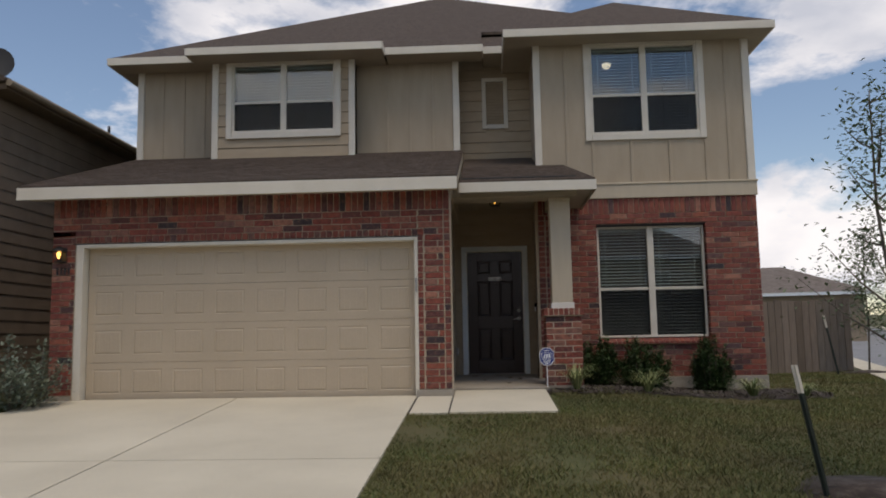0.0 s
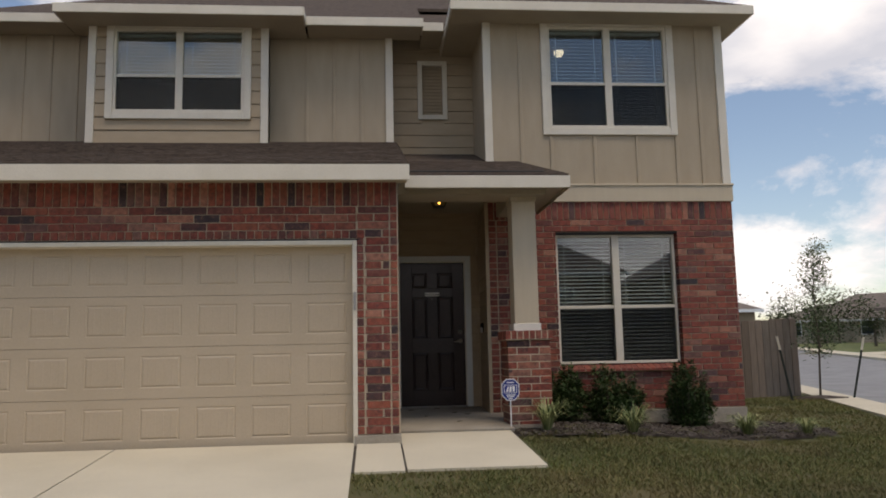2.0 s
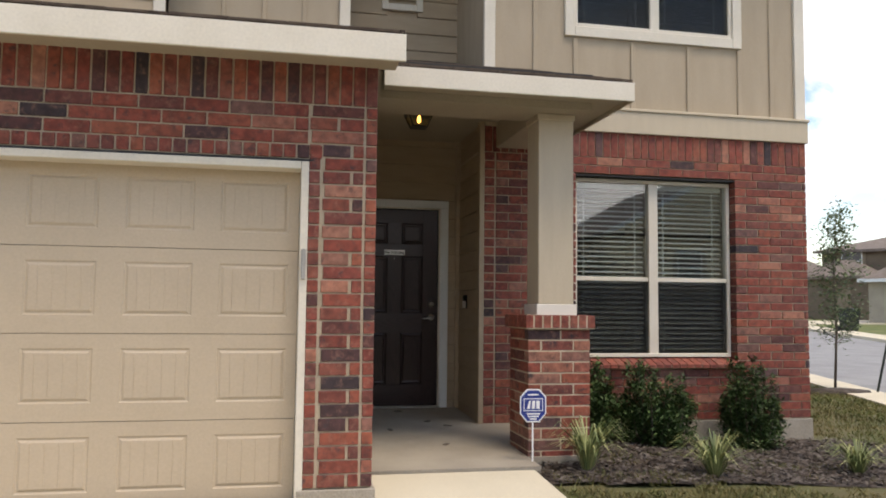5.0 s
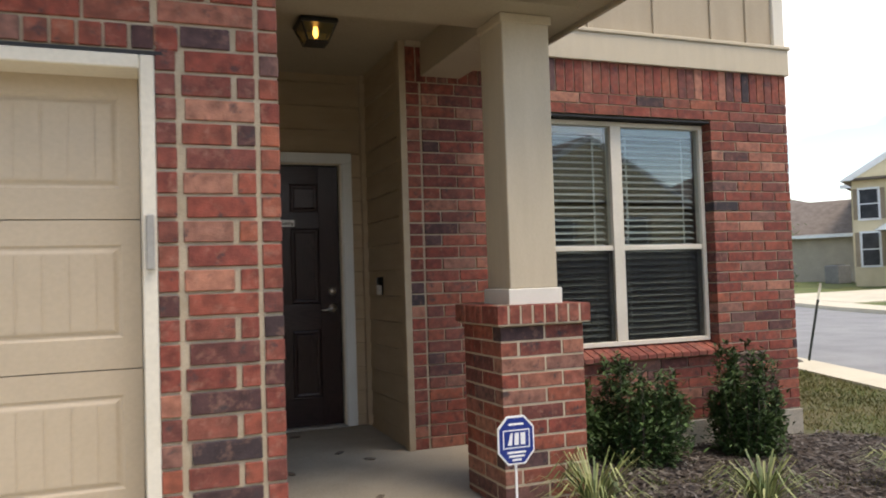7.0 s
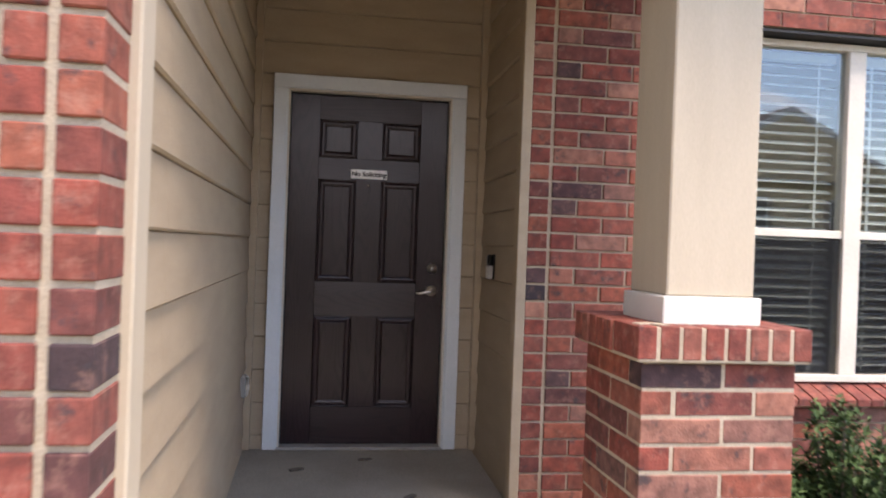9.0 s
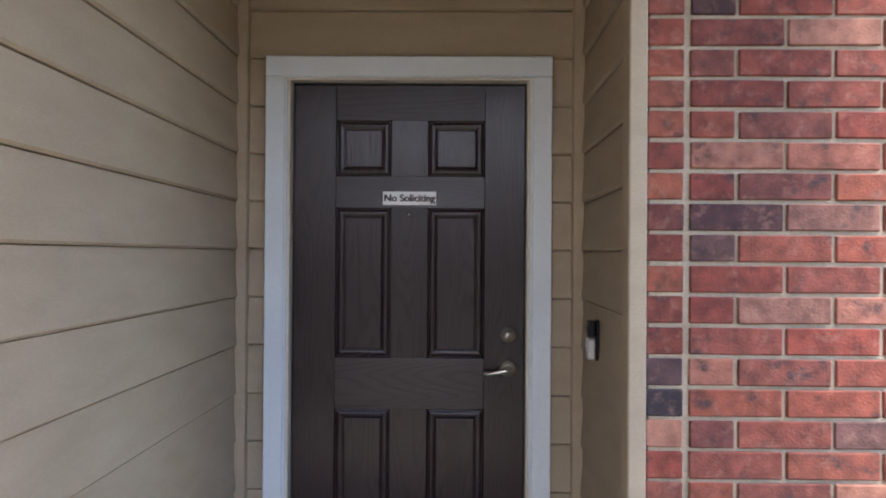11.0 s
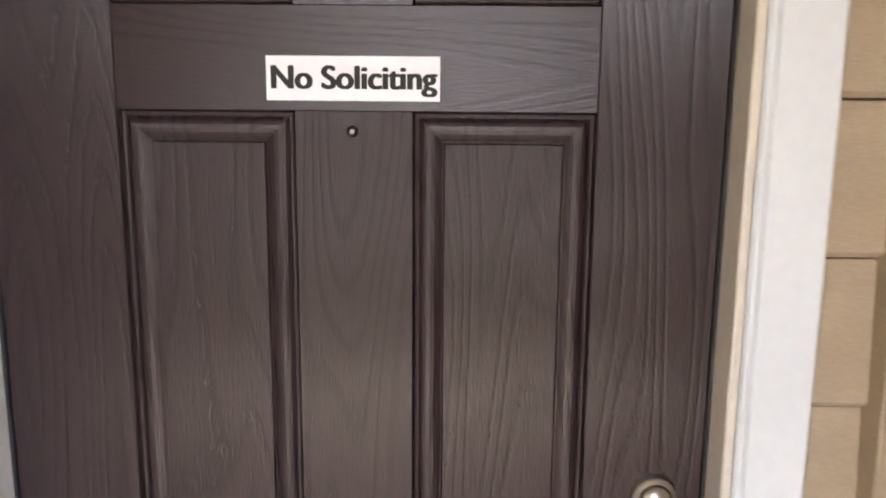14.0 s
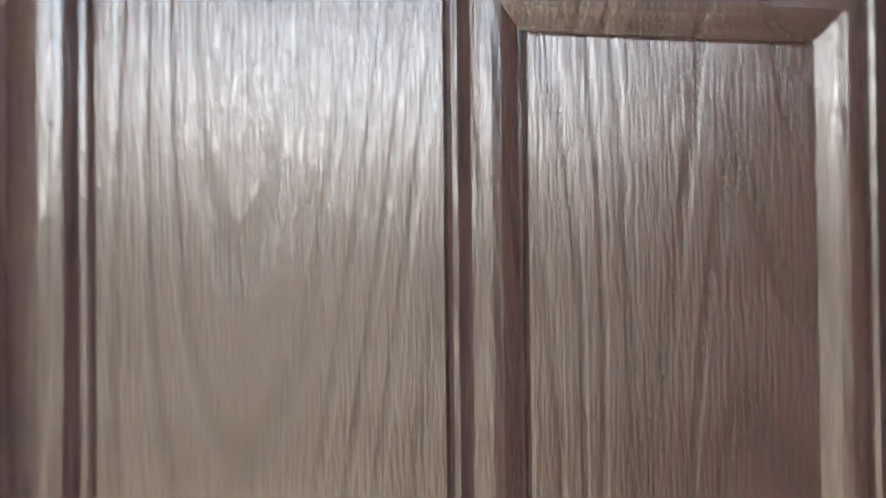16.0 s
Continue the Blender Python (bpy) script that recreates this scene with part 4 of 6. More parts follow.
part("weather_strip", M().box(-0.462, 0.462, -0.004, 0.03, 2.0475, 2.0522), ink, frame_, "black rubber weather strip")
# unseen backing wall behind the closed door, in the darkened room paint
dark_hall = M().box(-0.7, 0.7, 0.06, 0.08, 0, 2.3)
solid("wall_hall", dark_hall, room_mat, "plain inner wall behind the door, painted dark as unlit", "wall", kind="structure")


def disc(m, x, y0, y1, z, r, n=20, r2=None):
    ring = [(math.cos(2 * math.pi * k / n), math.sin(2 * math.pi * k / n)) for k in range(n)]
    r2 = r if r2 is None else r2
    return m.add([(x + r * c, y0, z + r * s) for c, s in ring] + [(x + r2 * c, y1, z + r2 * s) for c, s in ring],
                 [tuple(range(n)), tuple(range(n, 2 * n))[::-1]] + [(k, n + k, n + (k + 1) % n, (k + 1) % n) for k in range(n)])


KX = 0.395
bolt = part("deadbolt", disc(disc(M(), KX, 0.0, -0.012, 1.057, 0.031, r2=0.028), KX, -0.012, -0.022, 1.057, 0.022, r2=0.020), nickel, front_door, "satin nickel deadbolt", True)
part("keyway", M().box(KX - 0.002, KX + 0.002, -0.0235, -0.021, 1.047, 1.064), ink, bolt)
rose = part("lever_rose", disc(disc(M(), KX, 0.0, -0.010, 0.925, 0.033, r2=0.030), KX, -0.010, -0.045, 0.925, 0.014, r2=0.013), nickel, front_door, "satin nickel lever handle", True)
part("lever", M().tube([(KX + 0.012, -0.048, 0.922), (KX - 0.015, -0.052, 0.923), (KX - 0.045, -0.053, 0.917), (KX - 0.075, -0.051, 0.911), (KX - 0.098, -0.047, 0.913)], [0.0125, 0.011, 0.0085, 0.007, 0.005], 10), nickel, rose, smooth=True)
part("key_button", disc(M(), KX, -0.045, -0.053, 0.925, 0.010), nickel, rose)
peep = part("peephole", disc(disc(M(), 0.0, 0.0, -0.004, 1.533, 0.0075, 16, 0.0068), 0.0, -0.004, -0.0046, 1.533, 0.0045, 16), dark_bronze, front_door, "small bronze peephole with a bright lens", True)
part("lens", disc(M(), 0.0, -0.0046, -0.0052, 1.533, 0.0030, 12), grey_plastic, peep)
notice = solid("door_notice", M().box(-0.1045, 0.1075, -0.0016, -0.0002, 1.570, 1.6235), sign_white, "white No Soliciting sticker on the front door", "sign")
cv = bpy.data.curves.new("letters", "FONT")
cv.body, cv.size, cv.align_x, cv.align_y, cv.extrude = "No Soliciting", 0.0395, "CENTER", "CENTER", 0.0
txt = new("letters", cv)
bpy.context.view_layer.update()
flat = bpy.data.meshes.new_from_object(txt.evaluated_get(bpy.context.evaluated_depsgraph_get()))
xs = [v.co.x for v in flat.vertices]
wide = 0.200 / (max(xs) - min(xs))
letters = M()
for k in range(7):
    sh = (k - 3) * 0.0006
    letters.add([(0.0015 + v.co.x * wide + sh, -0.0018 - 0.00004 * k, 1.5965 + v.co.y + (0.0004 if k % 2 else -0.0004)) for v in flat.vertices], [tuple(p.vertices) for p in flat.polygons])
bpy.data.objects.remove(txt)
bpy.data.meshes.remove(flat)
tm = letters.data("lettering", ink, fix=False)
part("lettering", tm, ink, notice, "black printed lettering")

bell = thing("doorbell_camera", (0.67, -0.45, 1.04), "black and silver video doorbell on the siding", "doorbell")
part("backplate", M().box(0.660, 0.672, -0.478, -0.424, 1.022, 1.158, 0.003), bell_black, bell)
part("camera_cap", M().box(0.632, 0.659, -0.476, -0.426, 1.096, 1.156, 0.007), bell_black, bell)
part("faceplate", M().box(0.632, 0.659, -0.476, -0.426, 1.024, 1.095, 0.005), bell_silver, bell)
part("button", M().tube([(0.633, -0.451, 1.070), (0.629, -0.451, 1.070)], 0.012, 16), nickel, bell)
part("camera_eye", M().tube([(0.633, -0.451, 1.125), (0.630, -0.451, 1.125)], 0.010, 16), dark_pane, bell)

# ---- porch column ----
column = thing("porch_column", (0.91, -2.27, -0.1), "beige boxed column on a red brick pedestal", "column", kind="structure")
CX0, CX1, CY0, CY1 = 0.66, 1.145, -2.52, -2.04
part("mortar_core", M().box(CX0 + 0.003, CX1 - 0.003, CY0 + 0.003, CY1 - 0.003, -0.12, 0.885), mortar, column)
for r in range(12):
    za = -0.10 + r * COURSE
    j, h = JOINT / 2, za + COURSE - JOINT / 2
    fx = [(CX0, CX0 + 0.254), (CX0 + 0.254, CX1)] if r % 2 else [(CX0, CX0 + 0.10), (CX0 + 0.10, CX0 + 0.354), (CX0 + 0.354, CX1)]
    for k, (u, v) in enumerate(fx):
        deep = 0.10 if r % 2 else (0.25 if k == 0 else 0.10)
        brick(column, u + (j if k else 0), v - (j if v < CX1 else 0), CY0, CY0 + deep - j, za + j, h)
    start = CY0 + (0.10 if r % 2 else 0.25)
    ys = [(start, start + 0.254), (start + 0.254, CY1)] if r % 2 else [(start, CY1)]
    for u, v in ys:
        if v - u > 0.02:
            brick(column, CX0, CX0 + 0.1, u + j, v, za + j, h)
            brick(column, CX1 - 0.1, CX1, u + j, v, za + j, h)
for i in range(8):
    u = CX0 - 0.035 + i * 0.555 / 8
    brick(column, u + 0.006, u + 0.555 / 8 - 0.006, CY0 - 0.035, CY0 + 0.16, 0.888, 0.983, mat=cap_brick)
for i in range(5):
    u = CY0 + 0.165 + i * 0.36 / 5
    brick(column, CX0 - 0.035, CX0 + 0.16, u + 0.006, u + 0.36 / 5 - 0.006, 0.888, 0.983, mat=cap_brick)
    brick(column, CX1 - 0.16, CX1 + 0.035, u + 0.006, u + 0.36 / 5 - 0.006, 0.888, 0.983, mat=cap_brick)
part("mortar_bed", M().box(CX0 - 0.0255, CX1 + 0.0255, CY0 - 0.0305, CY0 + 0.50, 0.879, 0.9800, 0.003), mortar, column)
part("mortar_smear", M().prism([(0.66, -2.47), (0.70, -2.455), (0.73, -2.475), (0.738, -2.52), (0.705, -2.538), (0.69, -2.50), (0.662, -2.512), (0.645, -2.53), (0.636, -2.49)], "z", 0.979, 0.9865), mortar, column, "smeared mortar on the cap corner")
part("cap_mortar", M().box(CX0 - 0.024, CX1 + 0.024, CY0 - 0.022, CY1 + 0.020, 0.881, 0.975), mortar, column)
part("base_trim", M().box(0.744, 1.060, -2.462, -2.145, 0.980, 1.066, 0.004), base_paint, column, "white base trim")
part("shaft", M().box(0.761, 1.043, -2.445, -2.162, 1.067, 2.534, 0.005), column_mat, column)
part("capital", M().box(0.749, 1.055, -2.457, -2.150, 2.485, 2.5335, 0.004), column_mat, column)

# ---- garage door ----
garage_door = thing("garage_door", (-3.23, YG + 0.14, -0.13), "closed tan panelled steel garage door", "garage door", kind="structure")
GY = YG + 0.135
gx0, gx1, gz0, gz1 = DOOR_L + 0.10, DOOR_R - 0.045, -0.145, DOOR_T - 0.03
sec_h = (gz1 - gz0) / 4
cols = 8
for r in range(4):
    z0, z1 = gz0 + r * sec_h, gz0 + (r + 1) * sec_h
    sec = part("door_section", M().box(gx0, gx1, GY + 0.012, GY + 0.045, z0 + 0.0012, z1 - 0.0012, 0.001), garage_mat, garage_door)
    cw = (gx1 - gx0) / cols
    face = M()
    for c in range(cols):
        x0, x1 = gx0 + c * cw, gx0 + (c + 1) * cw
        px0, px1, pz0, pz1 = x0 + 0.075, x1 - 0.075, z0 + 0.105, z1 - 0.085
        if c == 0:
            px0 = x0 + 0.09
        if c == cols - 1:
            px1 = x1 - 0.06
        face.rings([(x0, x1, z0 + 0.002, z1 - 0.002, GY + 0.006), (px0, px1, pz0, pz1, GY + 0.006)])
        face.f.pop()
        pm = M().rings([(px0 + i, px1 - i, pz0 + i, pz1 - i, GY + y) for i, y in ((0, 0.006), (0.009, 0.0115), (0.016, 0.0108), (0.026, 0.005), (0.032, 0.004))])
        for k in range(1, 5):
            gxk = px0 + (px1 - px0) * k / 5
            pm.box(gxk - 0.003, gxk + 0.003, GY + 0.0015, GY + 0.0045, pz0 + 0.032, pz1 - 0.032, 0.0012)
        part("raised_panel", pm, garage_mat, sec)
    part("section_face", face, garage_mat, sec)
gframe = thing("garage_door_frame", (-3.23, YG, -0.13), "cream painted wooden frame of the garage door", "door frame", kind="structure")
part("jamb", M().box(DOOR_L - 0.004, DOOR_L + 0.09, YG - 0.012, YG + 0.19, -0.15, DOOR_T - 0.004, 0.004), trim_mat, gframe)
part("jamb", M().box(DOOR_R - 0.042, DOOR_R + 0.004, YG - 0.012, YG + 0.19, -0.15, DOOR_T - 0.004, 0.004), trim_mat, gframe)
part("header", M().box(DOOR_L + 0.092, DOOR_R - 0.043, YG - 0.012, YG + 0.19, DOOR_T - 0.05, DOOR_T - 0.004, 0.004), trim_mat, gframe)
part("lintel", M().box(DOOR_L - 0.06, DOOR_R + 0.03, YG - 0.006, YG + 0.09, DOOR_T - 0.002, DOOR_T + 0.010), ink, gframe, "dark steel lintel edge")
part("bottom_seal", M().box(gx0, gx1, GY + 0.005, GY + 0.05, -0.17, gz0 + 0.002), ink, gframe, "black rubber bottom seal")
solid("keypad_box", M().box(-1.046, -1.020, YG - 0.032, YG - 0.012, 1.19, 1.37, 0.004), grey_plastic, "slim grey plastic box on the garage jamb", "keypad")

# ---- windows ----


def window(name, label, x0, x1, z0, z1, y, trim=0.0, slats=True, lamp=None, room=2.6):
    """A twin single-hung window: frame, mullion, sashes, panes, screens, and a blind behind each half."""
    w = thing(name, ((x0 + x1) / 2, y, z0), label, "window", kind="structure")
    if trim:
        for nm, a, b, c, e in (("casing", x0 - trim, x0, z0 - trim, z1 + trim), ("casing", x1, x1 + trim, z0 - trim, z1 + trim), ("head_casing", x0, x1, z1, z1 + trim), ("sill_casing", x0, x1, z0 - trim, z0)):
            part(nm, M().box(a + 0.001, b - 0.001, y - 0.035, y + 0.02, c, e, 0.004), trim_mat, w)
    f = 0.035
    xm = (x0 + x1) / 2
    part("window_frame", M().box(x0, x0 + f, y - 0.012, y + 0.07, z0, z1, 0.003), trim_mat, w)
    part("window_frame", M().box(x1 - f, x1, y - 0.012, y + 0.07, z0, z1, 0.003), trim_mat, w)
    part("window_head", M().box(x0 + f, x1 - f, y - 0.012, y + 0.07, z1 - f, z1, 0.003), trim_mat, w)
    part("window_sill", M().box(x0 + f, x1 - f, y - 0.02, y + 0.07, z0, z0 + f, 0.003), trim_mat, w)
    part("mullion", M().box(xm - 0.048, xm + 0.048, y - 0.014, y + 0.07, z0 + f, z1 - f, 0.003), trim_mat, w)
    zm = z0 + (z1 - z0) * 0.435
    blind_group = "blinds in " + name
    for a, b in ((x0 + f, xm - 0.048), (xm + 0.048, x1 - f)):
        part("meeting_rail", M().box(a, b, y - 0.002, y + 0.045, zm - 0.02, zm + 0.02, 0.003), trim_mat, w)
        up = part("pane", M().box(a, b, y + 0.022, y + 0.026, zm + 0.02, z1 - f), glass, w)
        lo = part("pane", M().box(a, b, y + 0.032, y + 0.036, z0 + f, zm - 0.02), glass, w)
        sc = part("insect_screen", M().box(a + 0.002, b - 0.002, y + 0.008, y + 0.009, z0 + f, zm - 0.021), screen_mat, w, "dark insect screen")
        for o in (up, lo, sc):
            o.visible_shadow = False
        bl = thing("window_blind", ((a + b) / 2, y + 0.11, z0), "lowered white slatted blind behind the glass", "blind", blind_group)
        part("head_rail", M().box(a + 0.006, b - 0.006, y + 0.085, y + 0.135, z1 - f - 0.045, z1 - f, 0.003), blind_mat, bl)
        z, rest = z1 - f - 0.07, M()
        shape = M().add([(a + 0.008, -0.023, -0.008), (b - 0.008, -0.023, -0.008), (b - 0.008, 0.023, 0.012), (a + 0.008, 0.023, 0.012), (a + 0.008, -0.023, -0.0115), (b - 0.008, -0.023, -0.0115), (b - 0.008, 0.023, 0.0085), (a + 0.008, 0.023, 0.0085)],
                        [(0, 1, 2, 3), (7, 6, 5, 4), (0, 4, 5, 1), (1, 5, 6, 2), (2, 6, 7, 3), (3, 7, 4, 0)])
        data = shape.data("slat", blind_mat) if slats else None
        while z > z0 + f + 0.02:
            if slats:
                part("slat", data, None, bl, at=(0, y + 0.11, z))
            else:
                rest.add([(p[0], p[1] + y + 0.11, p[2] + z) for p in shape.v], shape.f)
            z -= 0.0500
        if not slats:
            part("slats", rest, blind_mat, bl)["kind"] = "stuff"
        for t in (0.14, 0.86):
            xx = a + (b - a) * t
            part("ladder_tape", M().box(xx - 0.006, xx + 0.006, y + 0.086, y + 0.088, z0 + f + 0.01, z1 - f - 0.05), blind_mat, bl)
    # open-fronted room box; its gloom comes from the dark wall colour
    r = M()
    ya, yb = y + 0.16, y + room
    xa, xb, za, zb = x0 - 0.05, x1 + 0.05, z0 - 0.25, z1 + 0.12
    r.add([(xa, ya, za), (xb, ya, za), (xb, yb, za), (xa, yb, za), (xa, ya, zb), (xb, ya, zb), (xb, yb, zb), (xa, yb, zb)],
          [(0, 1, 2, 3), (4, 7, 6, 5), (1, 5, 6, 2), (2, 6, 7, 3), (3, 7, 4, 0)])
    tagged(new("wall_room_" + name, r.data("room", room_mat)), "plain room behind the window, painted dark for its dimness", "room", kind="structure")
    if lamp:
        l = thing("ceiling_light", (lamp[0], lamp[1], zb), "lit round ceiling light inside the room", "ceiling light")
        part("shade", M().tube([(lamp[0], lamp[1], zb - 0.002), (lamp[0], lamp[1], zb - 0.05), (lamp[0], lamp[1], zb - 0.09)], [0.075, 0.075, 0.04], 20), ceiling_glow, l, smooth=True)
    return w


window("window_1", "beige twin window with white blinds in brick", WX0 + 0.005, WX1 - 0.005, WZ0 + 0.004, WZ1 - 0.02, YB + 0.098)
part("lintel", M().box(WX0 - 0.03, WX1 + 0.03, YB + 0.0, YB + 0.12, WZ1 - 0.012, WZ1 + 0.001), ink, bpy.data.objects["window_1"], "dark steel lintel")
window("window_2", "cream framed upper twin window with blinds", UW[0] + 0.10, UW[1] - 0.10, UW[2] + 0.10, UW[3] - 0.10, YS, 0.10, False, (2.05, YS + 1.2))
window("window_3", "cream framed bay twin window with blinds", LW[0] + 0.10, LW[1] - 0.10, LW[2] + 0.10, LW[3] - 0.10, -0.655, 0.10, False, (-3.2, 0.6))
small = thing("gable_vent", (0.08, 0.25, 4.3), "small tan louvred vent in a cream frame", "vent", kind="structure")
for nm, a, b, c, e in (("casing", -0.145, -0.075, 4.265, 5.18), ("casing", 0.235, 0.305, 4.265, 5.18), ("head_casing", -0.074, 0.234, 5.11, 5.18), ("sill_casing", -0.074, 0.234, 4.265, 4.335)):
    part(nm, M().box(a, b, 0.205, 0.27, c, e, 0.004), trim_mat, small)
part("backing", M().box(-0.074, 0.234, 0.268, 0.275, 4.335, 5.11), siding, small)
for k in range(15):
    zz = 4.337 + k * 0.0515
    part("louvre", M().prism([(0.232, zz), (0.262, zz + 0.05), (0.266, zz + 0.05), (0.236, zz)], "x", -0.074, 0.234), siding, small)

# ---- lamps ----
LX, LY = 0.02, -1.30
pl = thing("porch_lantern", (LX, LY, CEIL), "lit black porch ceiling lantern with amber glass", "ceiling light")
part("canopy", M().box(LX - 0.122, LX + 0.122, LY - 0.122, LY + 0.122, CEIL - 0.035, CEIL - 0.001, 0.010), black_metal, pl)
zt, zb = CEIL - 0.036, CEIL - 0.135
for sx in (-1, 1):
    for sy in (-1, 1):
        part("corner_bar", M().tube([(LX + sx * 0.108, LY + sy * 0.108, zt), (LX + sx * 0.066, LY + sy * 0.066, zb)], 0.007, 6), black_metal, pl)
part("bottom_ring", M().box(LX - 0.072, LX + 0.072, LY - 0.072, LY + 0.072, zb - 0.012, zb, 0.003), black_metal, pl)
a, b = 0.105, 0.063
lens = M()
for s0, s1 in (((-1, -1), (1, -1)), ((1, -1), (1, 1)), ((1, 1), (-1, 1)), ((-1, 1), (-1, -1))):
    lens.add([(LX + a * s0[0], LY + a * s0[1], zt), (LX + a * s1[0], LY + a * s1[1], zt), (LX + b * s1[0], LY + b * s1[1], zb), (LX + b * s0[0], LY + b * s0[1], zb)], [(0, 1, 2, 3)])
part("glass_shade", lens, amber_glass, pl).visible_shadow = False
part("bulb", M().tube([(LX, LY, zt), (LX, LY, zt - 0.02), (LX, LY, zt - 0.05), (LX, LY, zt - 0.07)], [0.010, 0.016, 0.017, 0.006], 12), bulb_mat, pl, "glowing warm bulb", True)
wl_ = thing("wall_lantern", (-5.66, YG - 0.06, 1.70), "lit black wall lantern on the brick", "wall light")
part("backplate", M().box(-5.72, -5.60, YG - 0.026, YG - 0.007, 1.66, 1.86, 0.006), black_metal, wl_)
part("cap", M().tube([(-5.66, YG - 0.10, 1.80), (-5.66, YG - 0.10, 1.83), (-5.66, YG - 0.10, 1.87)], [0.09, 0.08, 0.015], 12), black_metal, wl_)
part("arm", M().tube([(-5.66, YG - 0.02, 1.83), (-5.66, YG - 0.10, 1.85)], 0.012, 8), black_metal, wl_)
part("bulb", M().tube([(-5.66, YG - 0.10, 1.80), (-5.66, YG - 0.10, 1.76), (-5.66, YG - 0.10, 1.71)], [0.018, 0.03, 0.012], 12), bulb_mat, wl_, "glowing warm bulb", True)
for sx in (-1, 1):
    for sy in (-1, 1):
        part("corner_bar", M().tube([(-5.66 + sx * 0.055, YG - 0.10 + sy * 0.055, 1.80), (-5.66 + sx * 0.035, YG - 0.10 + sy * 0.035, 1.67)], 0.005, 6), black_metal, wl_)
part("bottom_ring", M().box(-5.70, -5.62, YG - 0.14, YG - 0.06, 1.66, 1.672, 0.002), black_metal, wl_)
for i in range(4):
    x = -5.735 + i * 0.05
    solid("house_number", M().box(x, x + 0.028, YG - 0.014, YG - 0.0065, 1.50, 1.60, 0.002), ink, "dark house number figure on the brick", "number", "house number")

outlet = thing("outlet_cover", (-0.66, -0.235, 0.33), "grey weatherproof outlet cover with a latch on the siding", "outlet")
part("box", M().box(-0.672, -0.640, -0.275, -0.195, 0.33, 0.45, 0.006), grey_plastic, outlet)
part("flap", M().box(-0.640, -0.628, -0.268, -0.202, 0.338, 0.442, 0.005), bell_silver, outlet, "dull metal flap")
part("latch", M().box(-0.640, -0.618, -0.284, -0.274, 0.375, 0.405, 0.003), bell_silver, outlet)

# ---- yard sign ----
ys = thing("yard_sign", (0.642, -2.69, -0.12), "blue octagonal alarm yard sign on a thin white stake", "yard sign")
SX, SY, SZ = 0.642, -2.69, 0.335
oct_ = [(SX + u, SZ + v) for u, v in ((-0.046, -0.118), (0.046, -0.118), (0.098, -0.058), (0.098, 0.062), (0.046, 0.118), (-0.046, 0.118), (-0.098, 0.062), (-0.098, -0.058))]
inner = [(SX + (u - SX) * 0.92, SZ + (v - SZ) * 0.92) for u, v in oct_]
board = part("board", M().prism(oct_, "y", SY - 0.004, SY + 0.004), sign_white, ys, "white edged board")
part("blue_face", M().prism(inner, "y", SY - 0.0055, SY - 0.0042), sign_blue, board)
part("white_box", M().box(SX - 0.072, SX + 0.072, SY - 0.0068, SY - 0.0057, SZ - 0.038, SZ + 0.052), sign_white, board)
part("blue_box", M().box(SX - 0.066, SX + 0.066, SY - 0.0080, SY - 0.0070, SZ - 0.032, SZ + 0.046), sign_blue, board)
for x, lean in ((-0.036, 0.014), (0.0, 0.0), (0.036, -0.006)):
    part("logo_bar", M().prism([(SX + x - 0.013, SZ - 0.022), (SX + x + 0.011, SZ - 0.022), (SX + x + 0.013 + lean * 0.2, SZ + 0.036), (SX + x - 0.009 + lean, SZ + 0.036)], "y", SY - 0.0092, SY - 0.0082), sign_white, board)
for z, wdt in ((0.078, 0.04), (-0.058, 0.05), (-0.076, 0.042), (-0.094, 0.025)):
    part("text_bar", M().box(SX - wdt, SX + wdt, SY - 0.0068, SY - 0.0057, SZ + z - 0.005, SZ + z + 0.005), sign_white, board)
part("stake", M().box(SX - 0.006, SX + 0.006, SY + 0.0045, SY + 0.012, -0.20, SZ + 0.06, 0.001), sign_white, ys, "thin white stake")

# ---- planting ----
rng = np.random.default_rng(7)


def leaf_cloud(points, normals_up, size, aspect=0.45, droop=0.3):
    """Many small folded leaves at the points, as one mesh."""
    m = M()
    for p in points:
        s = size * rng.uniform(0.7, 1.3)
        ang, tilt = rng.uniform(0, 2 * math.pi), rng.uniform(-0.5, 0.9)
        d = Vector((math.cos(ang) * math.cos(tilt), math.sin(ang) * math.cos(tilt), math.sin(tilt)))
        side = d.cross(Vector((0, 0, 1)))
        side = side.normalized() if side.length > 0.1 else Vector((1, 0, 0))
        up = side.cross(d)
        p = Vector(p)
        a, b = p + d * s * 0.45 + side * s * aspect * 0.5 + up * s * 0.1, p + d * s * 0.45 - side * s * aspect * 0.5 + up * s * 0.1
        m.add([p, a, p + d * s, b], [(0, 1, 2), (0, 2, 3)])
    return m


